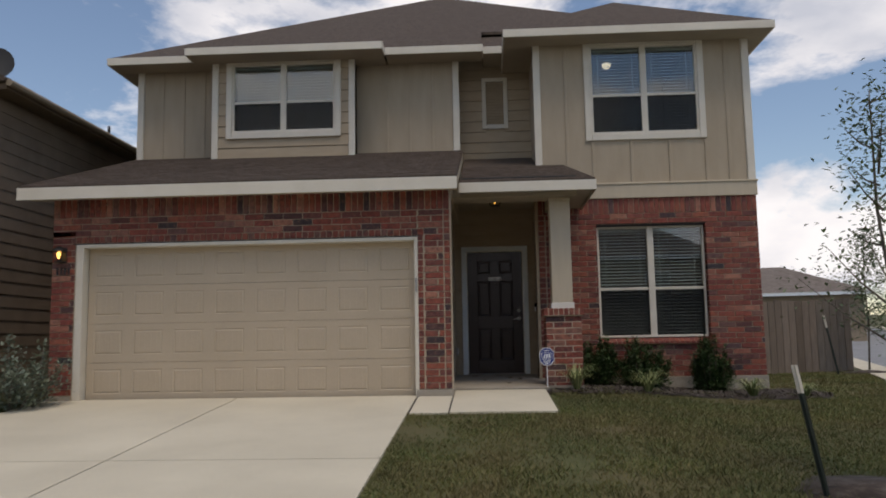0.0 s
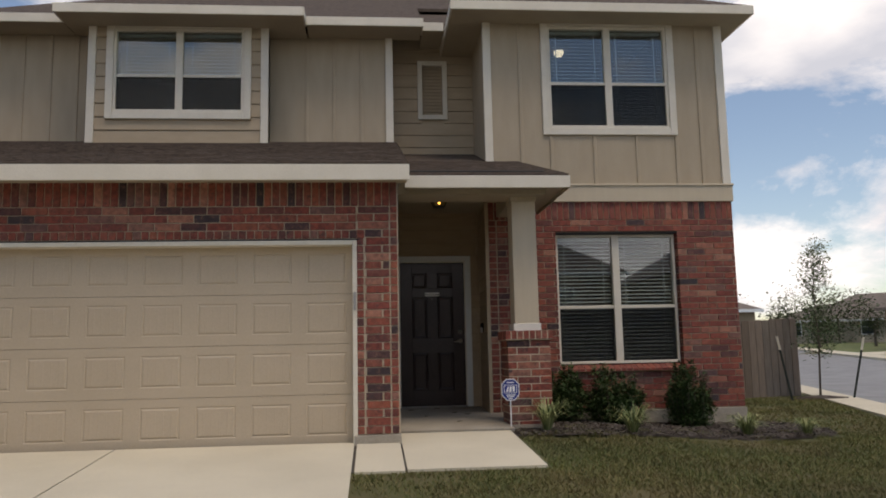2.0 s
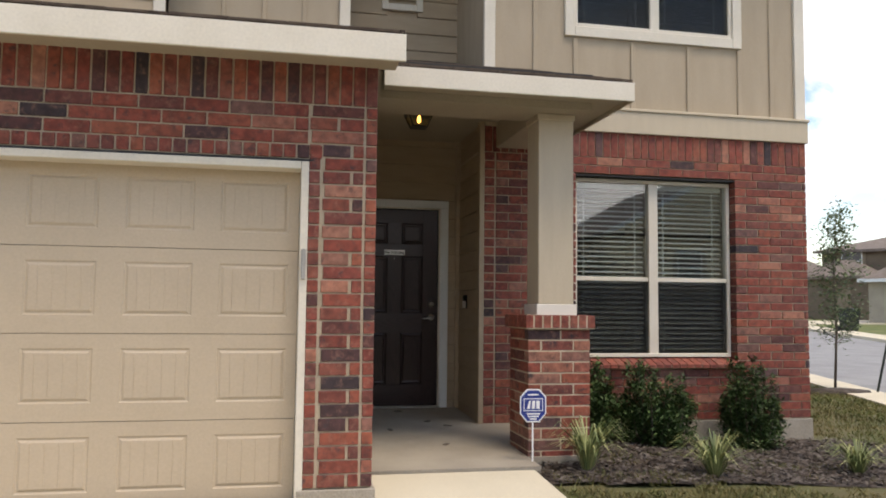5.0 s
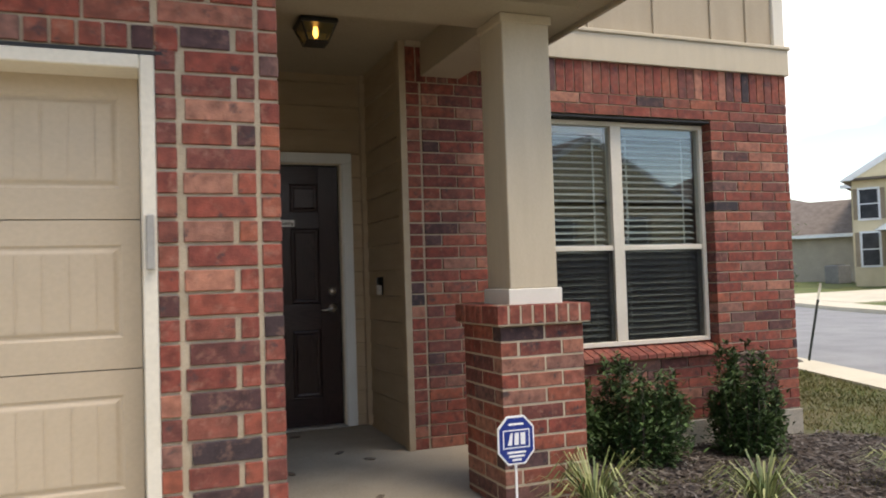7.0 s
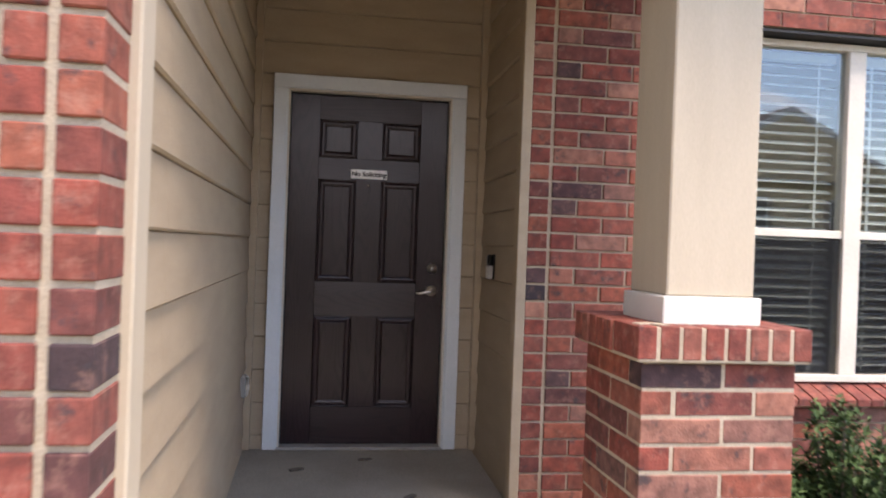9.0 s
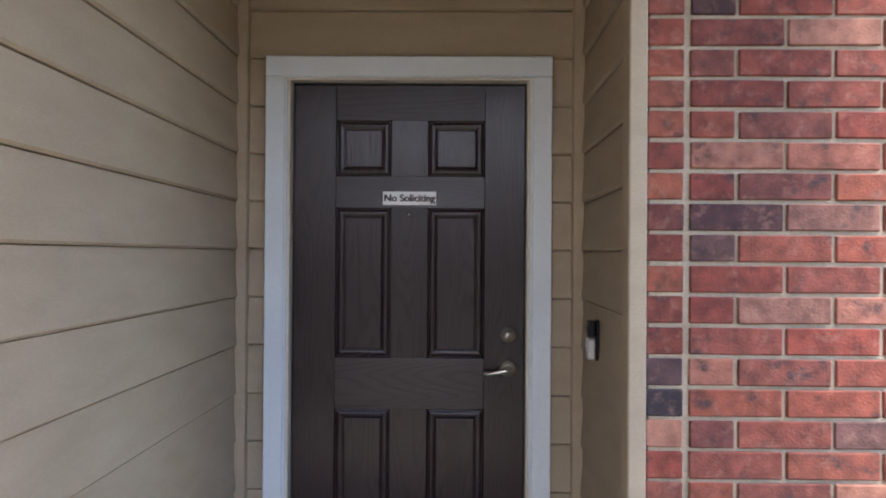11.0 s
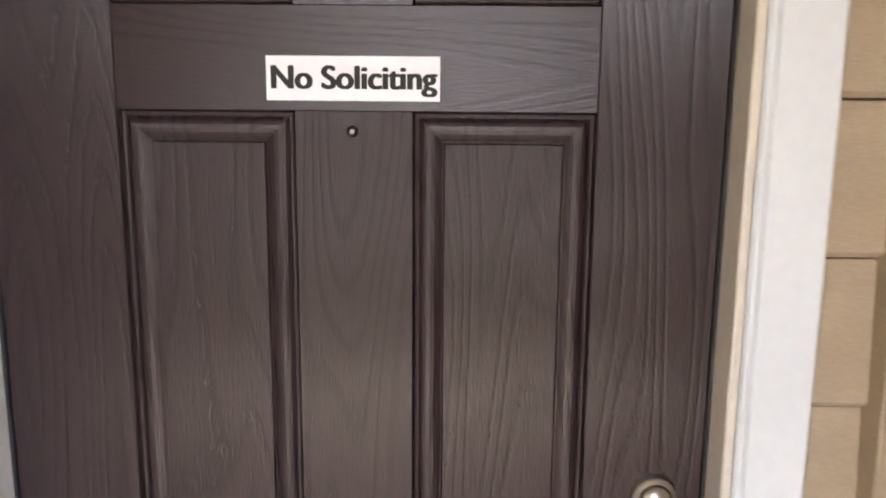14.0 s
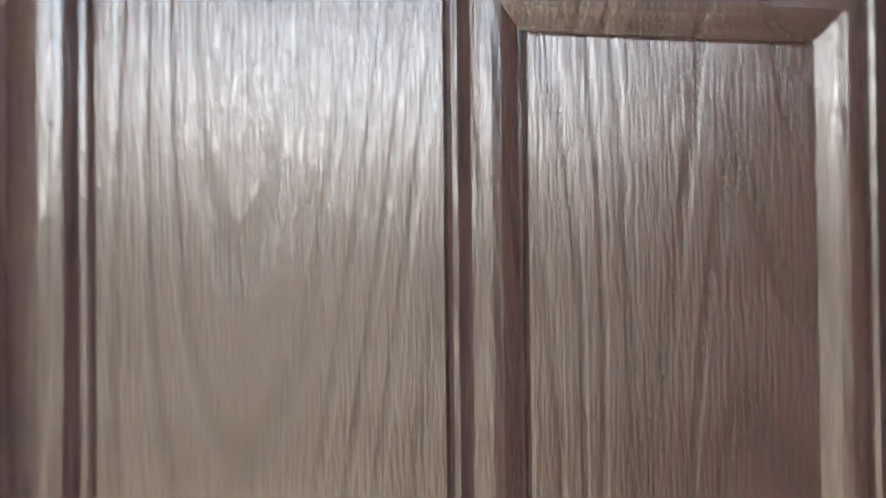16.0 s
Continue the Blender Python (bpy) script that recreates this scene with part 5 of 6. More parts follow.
def shrub(name, label, x, y, w, h, mat, leaf, count, stems=9, group="", spiky=0.0):
    """Upright sprigs that fan out from one root, each thick with small leaves down to the ground."""
    z0 = lot_height(x, y)
    s = thing(name, (x, y, z0), label, "shrub", group)
    pts = []
    for i in range(stems):
        a = 2.4 * i + rng.uniform(-0.3, 0.3)
        rr = w * 0.5 * math.sqrt((i + 0.6) / stems) * rng.uniform(0.8, 1.08)
        tall = h * rng.uniform(0.42, 1.10) * (1.06 - 0.36 * rr / (w * 0.5))
        top = Vector((x + math.cos(a) * rr, y + math.sin(a) * rr * 0.8, z0 + tall))
        base = Vector((x + math.cos(a) * rr * 0.35, y + math.sin(a) * rr * 0.3, z0 - 0.03))
        mid = base.lerp(top, 0.45) + Vector((math.cos(a), math.sin(a), 0)) * w * 0.07
        part("stem", M().tube([base, mid, top], [0.010, 0.007, 0.002], 5), bark, s)
        for k in range(count // stems):
            t = rng.uniform(0.0, 1.0) ** 0.9
            p = base.lerp(mid, t * 2) if t < 0.5 else mid.lerp(top, t * 2 - 1)
            spread = w * (0.085 if spiky else 0.088) * (1.25 - 1.0 * t)
            q = p + Vector(rng.normal(0, 1, 3).tolist()) * spread
            if q.z > z0 + 0.015:
                pts.append(q)
    part("foliage", leaf_cloud(pts, None, leaf).data("foliage", mat, fix=False), None, s)
    return s


for x, y, w, h in ((1.47, -1.52, 0.74, 0.76), (2.12, -1.56, 0.84, 0.78), (3.12, -1.50, 0.68, 0.90)):
    shrub("holly_shrub", "dark green small-leaved shrub in the mulch bed", x, y, w, h, holly_mat, 0.05, 9000, 30, "shrubs under the window")
shrub("sage_shrub", "silver green sage bush beside the driveway", -5.98, -4.0, 1.35, 0.92, sage_mat, 0.06, 4200, 24, "", 1.0)


def strap_plant(name, label, x, y, r, h, n, group):
    z0 = lot_height(x, y)
    s = thing(name, (x, y, z0), label, "plant", group)
    m = M()
    for i in range(n):
        a, out_r, top = rng.uniform(0, 2 * math.pi), r * rng.uniform(0.4, 1.0), h * rng.uniform(0.5, 1.0)
        d, side = Vector((math.cos(a), math.sin(a), 0)), Vector((-math.sin(a), math.cos(a), 0))
        w = rng.uniform(0.0035, 0.0068)
        c = [Vector((x, y, z0 - 0.01)) + d * 0.02, Vector((x, y, z0)) + d * out_r * 0.35 + Vector((0, 0, top * 0.7)), Vector((x, y, z0)) + d * out_r * 0.75 + Vector((0, 0, top)), Vector((x, y, z0)) + d * out_r * 1.1 + Vector((0, 0, top * 0.78))]
        vs = []
        for q, k in zip(c, (0.7, 1.0, 0.8, 0.08)):
            vs += [q - side * w * k, q + side * w * k]
        m.add(vs, [(0, 1, 3, 2), (2, 3, 5, 4), (4, 5, 7, 6)])
    part("leaves", m.data("leaves", yucca_mat, fix=False), None, s)


for x, y, r, h in ((1.02, -2.78, 0.36, 0.38), (1.92, -2.95, 0.36, 0.33), (3.35, -2.62, 0.33, 0.27), (3.98, -2.75, 0.23, 0.22)):
    strap_plant("flax_lily", "yellow and green variegated strap-leaf plant in mulch", x, y, r, h, 110, "strap-leaf plants in the bed")

# mulch bed and its chips
bed_edge = [(0.62, YB - 0.02), (0.62, -2.84), (0.61, -3.12), (1.2, -3.26), (2.0, -3.18), (2.9, -3.05), (3.7, -3.05), (4.3, -2.8), (4.55, -2.2), (4.5, -1.5), (4.25, YB - 0.02)]


def inside(x, y, ring):
    hit = False
    for i in range(len(ring)):
        (x0, y0), (x1, y1) = ring[i - 1], ring[i]
        if (y0 > y) != (y1 > y) and x < (x1 - x0) * (y - y0) / (y1 - y0) + x0:
            hit = not hit
    return hit


bz = lambda x, y: lot_height(x, y) + 0.014 + 0.012 * noise.noise((x * 4.0, y * 4.0, 1.0))
bed, BED_STEP = M(), 0.08
for bi in range(int(4.1 / BED_STEP)):
    for bj in range(int(2.4 / BED_STEP)):
        u, v = 0.58 + bi * BED_STEP, -3.40 + bj * BED_STEP
        if inside(u + BED_STEP / 2, v + BED_STEP / 2, bed_edge):
            q = [(u, v), (u + BED_STEP, v), (u + BED_STEP, v + BED_STEP), (u, v + BED_STEP)]
            bed.add([(a, b, bz(a, b)) for a, b in q], [(0, 1, 2, 3)])
solid("ground_mulch_bed", bed, mulch_mat, "dark bark mulch bed under the window", "mulch bed", kind="structure")


chips = M()
for i in range(15000):
    x, y = rng.uniform(0.6, 4.6), rng.uniform(-3.5, -1.08)
    if not inside(x, y, bed_edge):
        continue
    a, l, w, t = rng.uniform(0, 6.28), rng.uniform(0.015, 0.06), rng.uniform(0.003, 0.010), rng.uniform(-0.35, 0.35)
    z = bz(x, y) + 0.012 + rng.uniform(0, 0.012)
    d, s = Vector((math.cos(a), math.sin(a), t)) * l * 0.5, Vector((-math.sin(a), math.cos(a), rng.uniform(-0.4, 0.4))) * w
    p = Vector((x, y, z))
    chips.add([p - d - s, p + d - s, p + d + s, p - d + s], [(0, 1, 2, 3)])
tagged(new("mulch_chips", chips.data("mulch_chips", chip_mat, fix=False)), "loose dark bark chips on the bed", "mulch", kind="stuff")


def grass_patch(name, n, x0, x1, y0, y1, keep, h=0.032, width=0.006):
    xs, ys_ = rng.uniform(x0, x1, n), rng.uniform(y0, y1, n)
    vs, fs = [], []
    for x, y in zip(xs, ys_):
        if not keep(x, y):
            continue
        bare = noise.noise((x * 0.8, y * 0.8, 3.0)) + 0.5 * noise.noise((x * 2.5, y * 2.5, 9.0))
        if bare > 0.42 + rng.uniform(-0.25, 0.25):
            continue
        z = lot_height(x, y)
        a, hh = rng.uniform(0, 6.28), h * rng.uniform(0.5, 1.3)
        lx, ly = rng.normal(0, 0.022, 2)
        c, s = math.cos(a) * width, math.sin(a) * width
        o = len(vs)
        vs += [(x - c, y - s, z - 0.005), (x + c, y + s, z - 0.005), (x + lx, y + ly, z + hh)]
        fs.append((o, o + 1, o + 2))
    g_ = M()
    g_.v, g_.f = vs, fs
    tagged(new(name, g_.data(name, grass_mat, fix=False)), "short patchy lawn grass", "grass", kind="stuff")


def on_lawn(x, y):
    if x < 0.64 and y > -4.76 and x > -1.06:
        return False
    if -5.9 < x < -1.03:
        return False
    if y > -3.5 and inside(x, y + 0.14 + 0.34 * noise.noise((x * 2.6, y * 2.6, 5.0)), bed_edge):
        return False
    if y > YB - 0.03 and x < 4.22:
        return False
    return road_side(x, y) < -0.63


grass_patch("lawn_grass", 150000, -1.03, 5.2, -9.6, -2.6, on_lawn)
grass_patch("lawn_grass_front", 40000, -1.03, 4.5, -16.5, -9.6, on_lawn, 0.034, 0.009)
grass_patch("bed_weeds", 9000, 0.7, 4.5, -3.3, -2.1, lambda x, y: inside(x, y, bed_edge) and noise.noise((x * 3.1, y * 3.1, 2.0)) > 0.12 - 0.4 * max(0.0, -2.7 - y), 0.045, 0.006)
grass_patch("lawn_grass_side", 42000, 4.2, 8.0, -6.0, 3.4, on_lawn, 0.036, 0.009)
grass_patch("lawn_grass_left", 9000, -8.0, -5.88, -8.0, -2.5, on_lawn, 0.06, 0.009)

# ---- trees and stakes ----


def young_tree(name, label, x, y, h, crown_z, crown_r, leaves, lean=(0, 0), leaf=0.07, group="young street trees"):
    z0 = lot_height(x, y)
    t = thing(name, (x, y, z0), label, "tree", group)
    top = Vector((x + lean[0], y + lean[1], z0 + h))
    base = Vector((x, y, z0 - 0.05))
    trunk = M().tube([base, base.lerp(top, 0.35) + Vector((0.02, 0.0, 0)), base.lerp(top, 0.7) + Vector((-0.03, 0.02, 0)), top], [0.022, 0.017, 0.011, 0.004], 8)
    pts = []
    for i in range(22):
        f = crown_z / h + (1 - crown_z / h) * (i / 22)
        p = base.lerp(top, f)
        a = i * 2.4 + rng.uniform(-0.4, 0.4)
        ln = crown_r * (1.05 - 0.8 * (i / 22)) * rng.uniform(0.55, 1.15)
        e = p + Vector((math.cos(a) * ln, math.sin(a) * ln, ln * rng.uniform(0.6, 1.2)))
        mid = p.lerp(e, 0.5) + Vector((0, 0, -0.03))
        part("limb", M().tube([p, mid, e], [0.010, 0.006, 0.002], 5), bark, t)
        for k in range(leaves // 10):
            u = rng.uniform(0.2, 1.05)
            q = p.lerp(mid, u * 2) if u < 0.5 else mid.lerp(e, u * 2 - 1)
            clump = 0.06 + 0.05 * crown_r
            pts.append(q + Vector(rng.normal(0, clump, 3).tolist()))
    part("trunk", trunk, bark, t, smooth=True)
    part("crown", leaf_cloud(pts, None, leaf, 0.5).data("crown", oak_mat, fix=False), None, t)


young_tree("young_tree", "slender young tree with thin airy leaves and mulch", 2.70, -7.9, 2.8, 0.9, 0.58, 900, (-0.05, 0.1), 0.045)
young_tree("young_tree", "slender staked young tree beside the side street", 7.42, 2.95, 2.85, 0.75, 0.50, 950, (0.1, 0.0), 0.07)


def post(x, y, h, lean, mat, label):
    z0 = lot_height(x, y)
    s = thing("tree_stake", (x, y, z0), label, "stake", "steel tree stakes")
    p0, p1 = Vector((x, y, z0 - 0.06)), Vector((x + lean[0], y + lean[1], z0 + h))
    k = p0.lerp(p1, 0.80)
    def bar(a, b, nm, mt):
        m = M()
        for sx, sy in ((0.02, 0.004), (0.004, 0.018)):
            m.add([(a.x - sx, a.y - sy, a.z), (a.x + sx, a.y - sy, a.z), (a.x + sx, a.y + sy, a.z), (a.x - sx, a.y + sy, a.z), (b.x - sx, b.y - sy, b.z), (b.x + sx, b.y - sy, b.z), (b.x + sx, b.y + sy, b.z), (b.x - sx, b.y + sy, b.z)],
                  [(0, 3, 2, 1), (4, 5, 6, 7), (0, 1, 5, 4), (1, 2, 6, 5), (2, 3, 7, 6), (3, 0, 4, 7)])
        part(nm, m, mt, s)
    bar(p0, k, "post", stake_green)
    bar(k, p1, "painted_tip", trim_mat)


post(2.03, -8.15, 0.86, (-0.17, 0.0), stake_green, "dark steel stake with a white tip by the young tree")
post(6.62, 2.45, 1.15, (-0.22, 0.0), stake_green, "dark steel stake with a white tip leaning outwards")
post(7.75, 2.45, 1.1, (0.3, 0.0), stake_green, "dark steel stake leaning from the young tree")
for x, y in ((2.5, -7.95), (7.3, 2.7)):
    zc = lot_height(x, y)
    mm = M()
    ring = [(x + math.cos(k * 0.524) * (0.62 + 0.08 * math.sin(k * 2.1)), y + math.sin(k * 0.524) * 0.45) for k in range(12)]
    mm.add([(x, y, zc + 0.07)] + [(u, v, lot_height(u, v) + 0.012) for u, v in ring] + [(u, v, lot_height(u, v) - 0.05) for u, v in ring],
           [(0, 1 + k, 1 + (k + 1) % 12) for k in range(12)] + [(1 + k, 13 + k, 13 + (k + 1) % 12, 1 + (k + 1) % 12) for k in range(12)])
    solid("mulch_ring", mm, mulch_mat, "dark mulch mound round a young tree", "mulch", "mulch rings", smooth=True)

# ---- fence ----
fence = thing("fence", (5.8, 3.6, -0.2), "weathered grey cedar privacy fence", "fence")
x = 4.2
while x < 7.30:
    hgt = 1.52 + random.uniform(-0.02, 0.02)
    z0 = lot_height(x, 3.6) - 0.03
    part("board", M().box(x, x + 0.132, 3.60, 3.618, z0, z0 + hgt, 0.003), fence_mat, fence)
    x += 0.14
y = 3.75
while y < 14:
    z0 = lot_height(7.35, y) - 0.03
    part("board", M().box(7.345, 7.363, y, y + 0.132, z0, z0 + 1.52 + random.uniform(-0.02, 0.02), 0.003), fence_mat, fence)
    y += 0.14
for z in (0.15, 0.6, 1.05):
    part("rail", M().box(4.2, 7.3, 3.62, 3.66, z, z + 0.08), fence_mat, fence)
for px in (4.3, 5.9, 7.24):
    part("post", M().box(px, px + 0.09, 3.66, 3.75, -0.25, 1.3), fence_mat, fence)

# ---- neighbour house on the left ----
nb_ = thing("neighbour_house", (-10.5, 2.0, -0.2), "taupe lap-sided neighbour house with brown roof", "house")
NX = -7.55
part("wall", M().box(-14, NX - 0.02, -5.6, 12, -0.4, 4.50), neighbour_siding, nb_)
z = -0.2
while z < 4.3:
    part("siding_board", M().prism([(NX + 0.012, z), (NX + 0.001, z + 0.2), (NX - 0.03, z + 0.2), (NX - 0.03, z)], "y", -5.6, 12), neighbour_siding, nb_)
    z += 0.2
part("roof", M().prism([(-14.5, 4.53), (NX + 0.32, 4.53), (NX + 0.32, 4.60), (-10.8, 6.23), (-14.5, 4.60)], "y", -2.4, 12.3), shingle_mat, nb_)
part("soffit", M().box(NX - 0.02, NX + 0.30, -2.3, 12.2, 4.44, 4.525), neighbour_siding, nb_)
part("gutter", M().tube([(NX + 0.36, -2.35, 4.52), (NX + 0.36, 12.2, 4.52)], 0.055, 8), tan_wall, nb_)
dn = thing("satellite_dish", (-7.90, -1.55, 4.70), "dark satellite dish on the neighbour roof edge", "satellite dish")
bowl = M()
cen, nrm = Vector((-7.80, -1.75, 5.06)), Vector((0.35, -0.8, 0.35)).normalized()
ua = nrm.cross(Vector((0, 0, 1))).normalized()
ub = nrm.cross(ua)
rows_ = []
for k, (rr, dd) in enumerate(((0.0, -0.06), (0.12, -0.05), (0.2, -0.025), (0.27, 0.0))):
    rows_ += [cen + nrm * dd + (ua * math.cos(q * math.pi / 8) * rr + ub * math.sin(q * math.pi / 8) * rr * 1.15) for q in range(16)]
bowl.add(rows_, [(i * 16 + q, i * 16 + (q + 1) % 16, i * 16 + 16 + (q + 1) % 16, i * 16 + 16 + q) for i in range(3) for q in range(16)])
bowl.add([p - nrm * 0.012 for p in rows_], [(i * 16 + q, i * 16 + 16 + q, i * 16 + 16 + (q + 1) % 16, i * 16 + (q + 1) % 16) for i in range(3) for q in range(16)])
part("bowl", bowl, ink, dn, smooth=True)
part("mast", M().tube([(-7.90, -1.55, 4.60), (-7.90, -1.58, 4.88), cen - nrm * 0.06], 0.02, 8), black_metal, dn)
part("feed_arm", M().tube([cen - ub * 0.25, cen + nrm * 0.35 - ub * 0.2], 0.012, 6), black_metal, dn)
solid("vent_pipe", M().tube([(-7.9, 2.3, 4.63), (-7.9, 2.3, 5.12)], 0.03, 8), black_metal, "dark vent pipe on the neighbour roof", "pipe")

# ---- houses beyond the streets ----


def house(name, label, x, y, turn, w, dp, h, wall_mat, rise=2.0, gable=True, windows=(), door=None, z=None, garage=None, fascia_mat=None):
    """A plain two-storey or one-storey house: walls, gabled roof, panes, trims. Local -y is its front."""
    z0 = ground_height(x, y) if z is None else z
    mtx = pose(x, y, z0, 0, 0, turn)
    e = thing(name, (x, y, z0), label, "house", "houses of the neighbourhood")
    def put(nm, m, mat):
        m.v = [tuple(mtx @ Vector(p)) for p in m.v]
        return part(nm, m, mat, e)
    put("wall", M().box(-w / 2, w / 2, 0, dp, -0.5, h), wall_mat)
    o = 0.45
    if gable:
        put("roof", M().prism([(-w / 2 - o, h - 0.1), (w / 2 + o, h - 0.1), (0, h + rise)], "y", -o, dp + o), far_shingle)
        put("gable", M().prism([(-w / 2 + 0.1, h), (w / 2 - 0.1, h), (0, h + rise - 0.35)], "y", -o - 0.03, -o - 0.005), wall_mat)
        put("rake_trim", M().prism([(-w / 2 - o, h - 0.12), (-w / 2 - o + 0.5, h - 0.12), (0, h + rise - 0.32), (w / 2 + o - 0.5, h - 0.12), (w / 2 + o, h - 0.12), (0, h + rise + 0.02)], "y", -o - 0.06, -o - 0.032), white_paint)
    else:
        hip = M().add([(-w / 2 - o, -o, h), (w / 2 + o, -o, h), (w / 2 + o, dp + o, h), (-w / 2 - o, dp + o, h), (-w / 2 + dp * 0.5, dp / 2, h + rise), (w / 2 - dp * 0.5, dp / 2, h + rise)] if w > dp else
                      [(-w / 2 - o, -o, h), (w / 2 + o, -o, h), (w / 2 + o, dp + o, h), (-w / 2 - o, dp + o, h), (-0.05, dp / 2, h + rise), (0.05, dp / 2, h + rise)],
                      [(0, 1, 5, 4), (1, 2, 5), (2, 3, 4, 5), (3, 0, 4), (3, 2, 1, 0)])
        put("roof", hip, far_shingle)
        put("fascia", M().box(-w / 2 - o, w / 2 + o, -o - 0.03, -o, h - 0.16, h + 0.03), fascia_mat or white_paint)
    for wx, wz, ww, wh in windows:
        wd = put("window", M().box(wx - ww / 2 - 0.1, wx + ww / 2 + 0.1, -0.06, 0.02, wz - 0.1, wz + wh + 0.1), white_paint)
        pm = M().box(wx - ww / 2, wx + ww / 2, -0.075, -0.062, wz, wz + wh / 2 - 0.03)
        pm2 = M().box(wx - ww / 2, wx + ww / 2, -0.075, -0.062, wz + wh / 2 + 0.03, wz + wh)
        for q in (pm, pm2):
            q.v = [tuple(mtx @ Vector(p)) for p in q.v]
            part("pane", q, dark_pane, wd)
        for sx in (-1, 1):
            put("shutter", M().box(wx + sx * (ww / 2 + 0.2) - 0.1, wx + sx * (ww / 2 + 0.2) + 0.1, -0.07, 0.0, wz - 0.05, wz + wh + 0.05), tan_wall)
    if garage:
        put("garage_door", M().box(garage[0] - garage[1] / 2, garage[0] + garage[1] / 2, -0.05, 0.02, 0, 2.2), column_mat)
    if door:
        put("door", M().box(door - 0.48, door + 0.48, -0.06, 0.02, 0, 2.1), tan_wall)
    return e


def bearing(ex, ey, deg, dist):
    return ex + dist * math.sin(radians(deg)), ey + dist * math.cos(radians(deg))


# cream house across the side street, with a garage wing and a low neighbour
house("cream_house", "cream two-storey house bay with brown shutters and gable", 31.9, 20.27, -56, 4.0, 7, 4.9, cream_wall, 1.35, True, ((-1.3, 3.0, 0.75, 1.35), (0.8, 3.0, 0.75, 1.35), (-1.3, 0.8, 0.7, 1.5)), z=0.3)
house("cream_main_house", "cream two-storey main body of the gabled house", 37.0, 21.2, -56, 9.5, 9, 5.0, cream_wall, 1.9, False, (), z=0.3)
house("cream_garage_wing", "cream garage wing with a tan door", 31.2, 17.4, -56, 4.8, 4.0, 2.5, cream_wall, 1.5, True, (), garage=(0.6, 4.0), z=0.25)
house("low_house", "taupe single-storey house with a dark roof", 34.6, 28.2, -60, 9.5, 6, 2.5, grey_wall, 2.1, False, (), z=0.35)
house("brown_house", "brown stone-fronted two-storey house", 38.9, 38.2, -58, 9, 8, 4.7, brown_wall, 1.3, False, ((-2.5, 3.2, 1.2, 1.5), (2.5, 3.2, 1.2, 1.5)), garage=(2.0, 4.2), z=0.5, fascia_mat=far_shingle)
house("brown_wing", "brown projecting porch wing", 35.2, 38.9, -58, 4.2, 3.0, 2.8, brown_wall, 1.2, False, (), door=0.4, z=0.48, fascia_mat=far_shingle)
house("far_house", "tan single-storey house far down the street", 18.6, 38.0, -10, 9.2, 8, 3.1, tan_wall, 2.0, False, ((-3, 0.9, 1.2, 1.4), (3, 0.9, 1.2, 1.4)), z=0.05)
house("far_house", "tan single-storey house far down the street", 47.7, 69.3, -30, 12, 9, 2.4, grey_wall, 1.9, False, ((-4, 0.9, 1.2, 1.4), (3, 0.9, 1.2, 1.4)))
house("far_house", "tan single-storey house far down the street", 58.0, 78.0, -40, 15, 10, 3.0, cream_wall, 2.6, False, ((-4, 0.9, 1.2, 1.4), (3, 0.9, 1.2, 1.4)), z=1.6)
# houses across the front street
for i, (x, wm, gb) in enumerate(((-24, tan_wall, False), (-9, grey_wall, True), (6, tan_wall, False), (21, cream_wall, True), (36, tan_wall, False))):
    house("street_house", "two-storey house across the front street", x, -31.5, 180, 12.2, 10, 5.6, wm, 3.4, gb, ((-3, 3.2, 1.2, 1.5), (1.5, 3.2, 1.2, 1.5), (-3.5, 0.8, 1.2, 1.6)), garage=(2.2, 4.6), z=-0.75)


def slab_quad(name, label, pts, mat, cat):
    m = M()
    n = len(pts)
    m.add([(x, y, z) for x, y, z in pts] + [(x, y, z - 0.25) for x, y, z in pts], [tuple(range(n)), tuple(range(n, 2 * n))[::-1]] + [(k, (k + 1) % n, n + (k + 1) % n, n + k) for k in range(n)])
    solid(name, m, mat, label, cat, kind="structure")


def on_far(s, t, lift):
    p = ROAD_AT + ROAD_DIR * t + ROAD_N * s
    return (p.x, p.y, road_height(p.x, p.y) + lift)


slab_quad("road_far_driveway", "pale concrete driveway across the side street", [on_far(ROAD_W + 1.3, 17.5, 0.13), on_far(ROAD_W + 1.3, 24, 0.13), on_far(18.5, 22.5, 0.3), on_far(18.5, 17.0, 0.3)], concrete, "driveway")
slab_quad("road_far_driveway_2", "pale concrete driveway across the side street", [on_far(ROAD_W + 1.3, 37, 0.13), on_far(ROAD_W + 1.3, 42, 0.13), on_far(16.0, 42, 0.24), on_far(16.0, 37, 0.24)], concrete, "driveway")


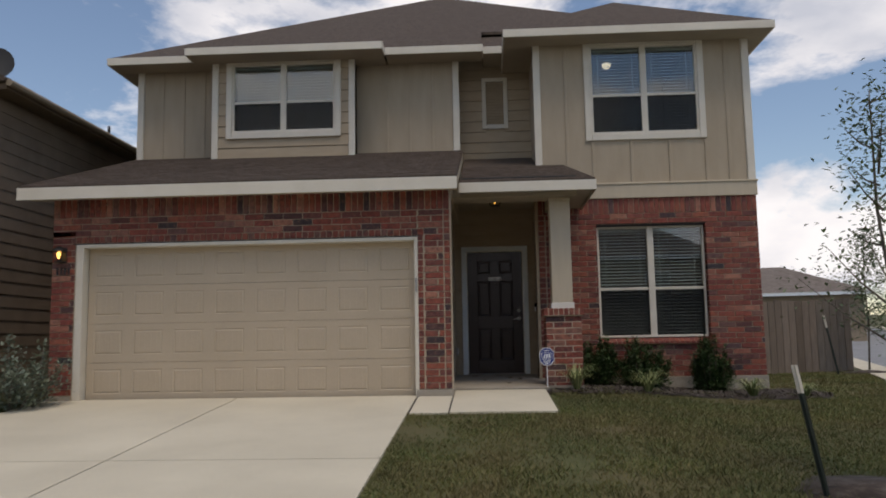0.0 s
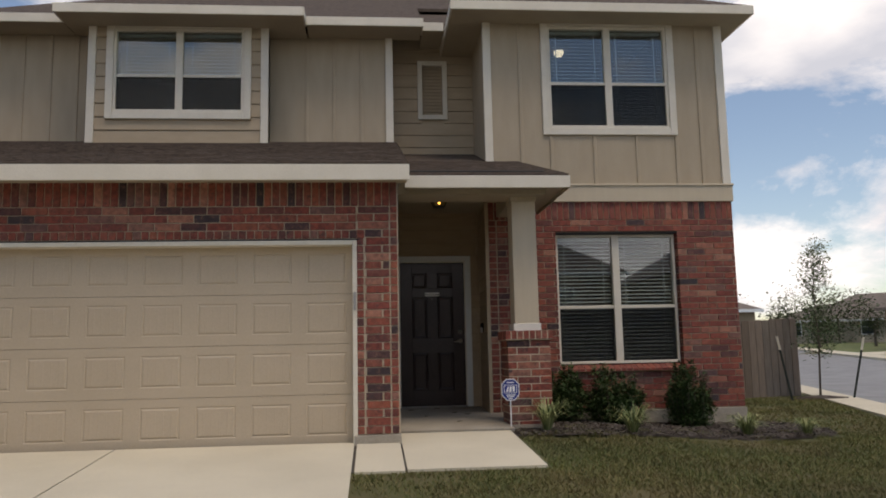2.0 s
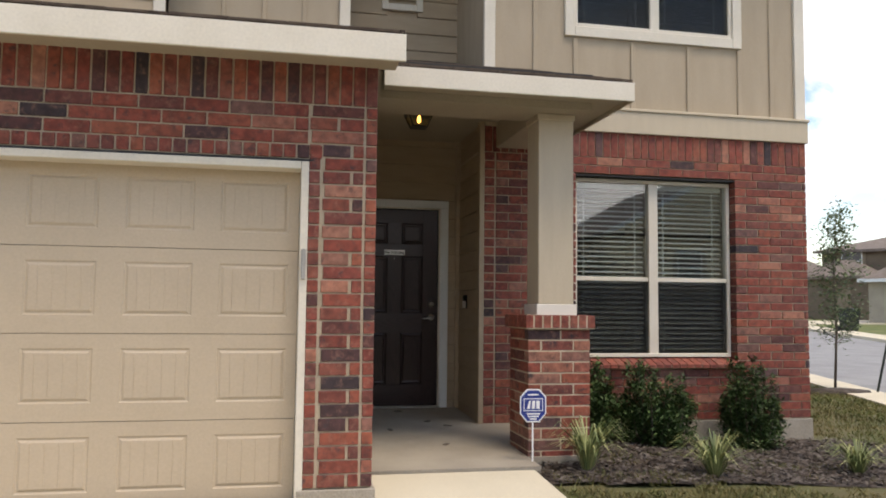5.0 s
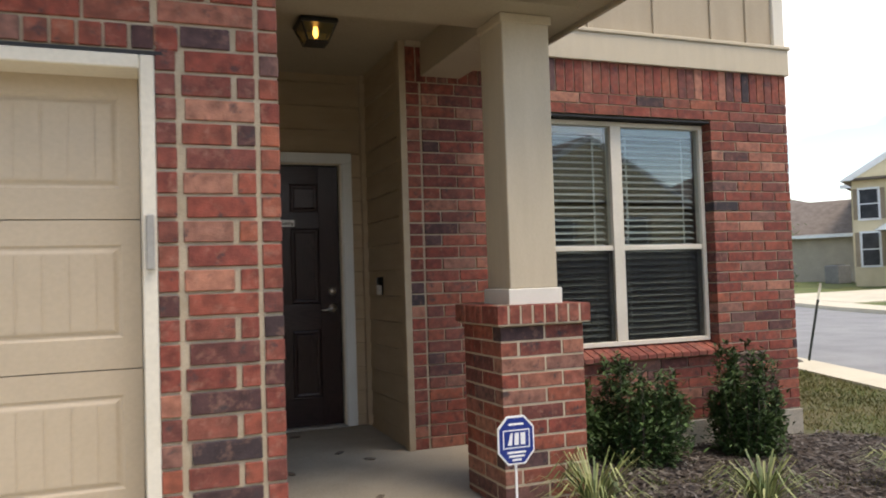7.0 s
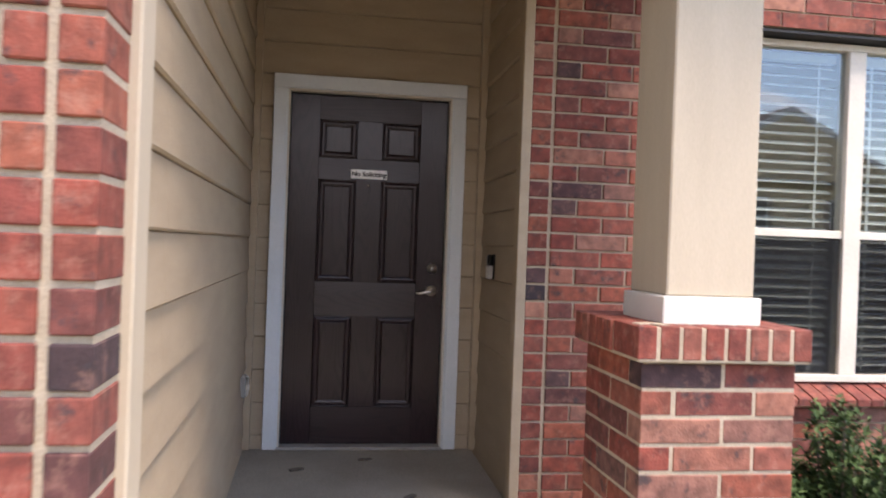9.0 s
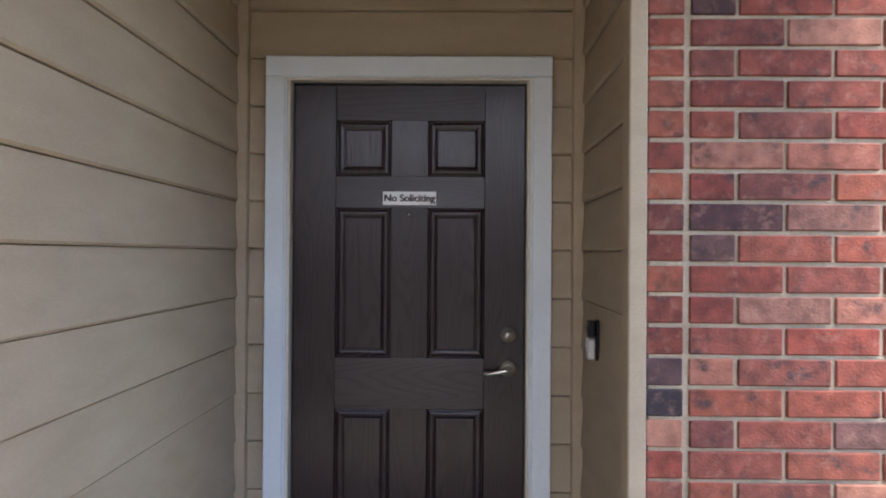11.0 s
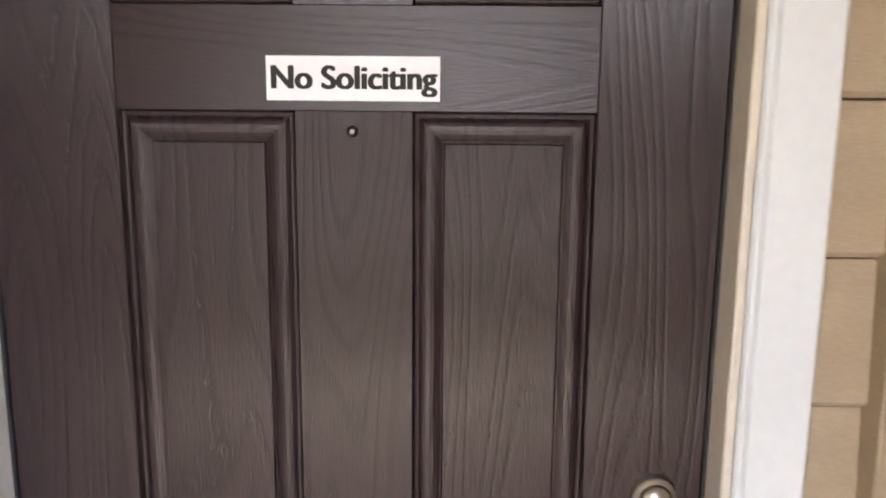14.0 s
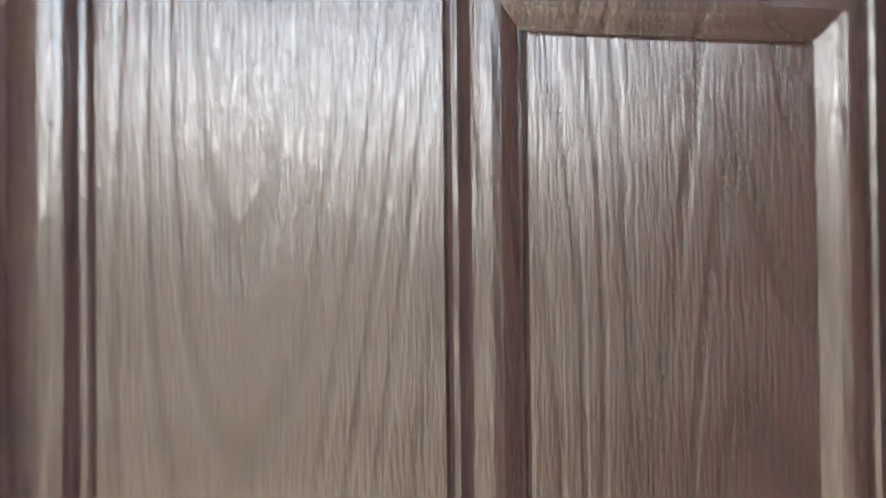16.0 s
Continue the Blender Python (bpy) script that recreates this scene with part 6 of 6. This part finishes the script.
def wheelie_bin(x, y, mat, label):
    z = ground_height(x, y) + 0.02
    b = thing("wheelie_bin", (x, y, z), label, "bin")
    part("bin_body", M().add([(x - 0.25, y - 0.3, z), (x + 0.25, y - 0.3, z), (x + 0.25, y + 0.3, z), (x - 0.25, y + 0.3, z), (x - 0.32, y - 0.38, z + 1.0), (x + 0.32, y - 0.38, z + 1.0), (x + 0.32, y + 0.38, z + 1.0), (x - 0.32, y + 0.38, z + 1.0)],
                              [(0, 3, 2, 1), (4, 5, 6, 7), (0, 1, 5, 4), (1, 2, 6, 5), (2, 3, 7, 6), (3, 0, 4, 7)]), mat, b)
    part("lid", M().box(x - 0.35, x + 0.35, y - 0.42, y + 0.42, z + 1.002, z + 1.08, 0.03), mat, b)
    for s in (-1, 1):
        part("wheel", M().tube([(x + s * 0.26, y + 0.33, z + 0.11), (x + s * 0.32, y + 0.33, z + 0.11)], 0.12, 12), ink, b)


wheelie_bin(*bearing(-0.99, -5.76, 52.6, 33.0), bin_blue, "blue wheeled bin beside the far driveway")
wheelie_bin(*bearing(-1.2, -9.2, 37.6, 44.0), bin_dark, "dark wheeled bin on the far lawn")
ac = thing("air_conditioner", (*bearing(-0.99, -5.76, 47.9, 41.0), 0.4), "grey outdoor cooling unit beside the low house", "air conditioner")
axx, ayy = ac.location.x, ac.location.y
part("casing", M().box(axx - 0.4, axx + 0.4, ayy - 0.4, ayy + 0.4, 0.3, 1.15, 0.03), unit_grey, ac)
part("grille", M().tube([(axx, ayy, 1.15), (axx, ayy, 1.18)], 0.33, 20), ink, ac)


def car(x, y, turn, mat, label):
    z = road_height(x, y)
    e = thing("parked_car", (x, y, z), label, "car")
    mtx = pose(x, y, z, 0, 0, turn)
    def put(nm, m, mt):
        m.v = [tuple(mtx @ Vector(p)) for p in m.v]
        return part(nm, m, mt, e)
    put("car_body", M().prism([(-2.2, 0.3), (2.2, 0.3), (2.25, 0.75), (1.3, 0.9), (0.7, 1.42), (-1.3, 1.45), (-2.0, 0.95), (-2.25, 0.8)], "y", -0.85, 0.85), mat)
    put("side_window", M().prism([(-1.7, 0.95), (1.05, 0.95), (0.6, 1.36), (-1.2, 1.38)], "y", -0.862, 0.862), dark_pane)
    for a in (-1.4, 1.4):
        for s in (-1, 1):
            put("wheel", M().tube([(a, s * 0.72, 0.32), (a, s * 0.9, 0.32)], 0.32, 14), ink)


car(*bearing(-1.2, -9.2, 34.6, 104.0), 70, bell_silver, "silver car parked far down the street")
car(*bearing(-1.2, -9.2, 33.2, 112.0), 70, sign_white, "white car parked far down the street")


def far_tree(x, y, h, r):
    z0 = ground_height(x, y)
    t = thing("street_tree", (x, y, z0), "rounded green tree in a far yard", "tree", "far trees")
    part("trunk", M().tube([(x, y, z0 - 0.2), (x, y, z0 + h * 0.5)], [0.14, 0.07], 6), bark, t)
    pts = []
    for k in range(14):
        c = Vector((x, y, z0 + h * 0.62)) + Vector(rng.normal(0, 1, 3).tolist()) * r * 0.5
        for q in range(110):
            pts.append(c + Vector(rng.normal(0, 1, 3).tolist()) * r * 0.32)
    part("crown", leaf_cloud(pts, None, r * 0.14, 0.7).data("crown", tree_far_mat, fix=False), None, t)


for x, y, h, r in ((15, 45, 4.2, 1.8), (19, 52, 3.6, 1.6), (40, 51, 3.6, 1.5), (37.5, 55, 3.2, 1.4), (26, 56, 4.5, 2.2), (30, 62, 4, 2), (37, 60, 4, 2.0), (46, 66, 5, 2.4), (12, 60, 5, 2.4), (8, 70, 6, 3), (52, 60, 5, 2.3), (30, -28, 5, 2), (-16, -29, 5, 2), (12, -29.5, 4, 1.8)):
    far_tree(x, y, h, r)
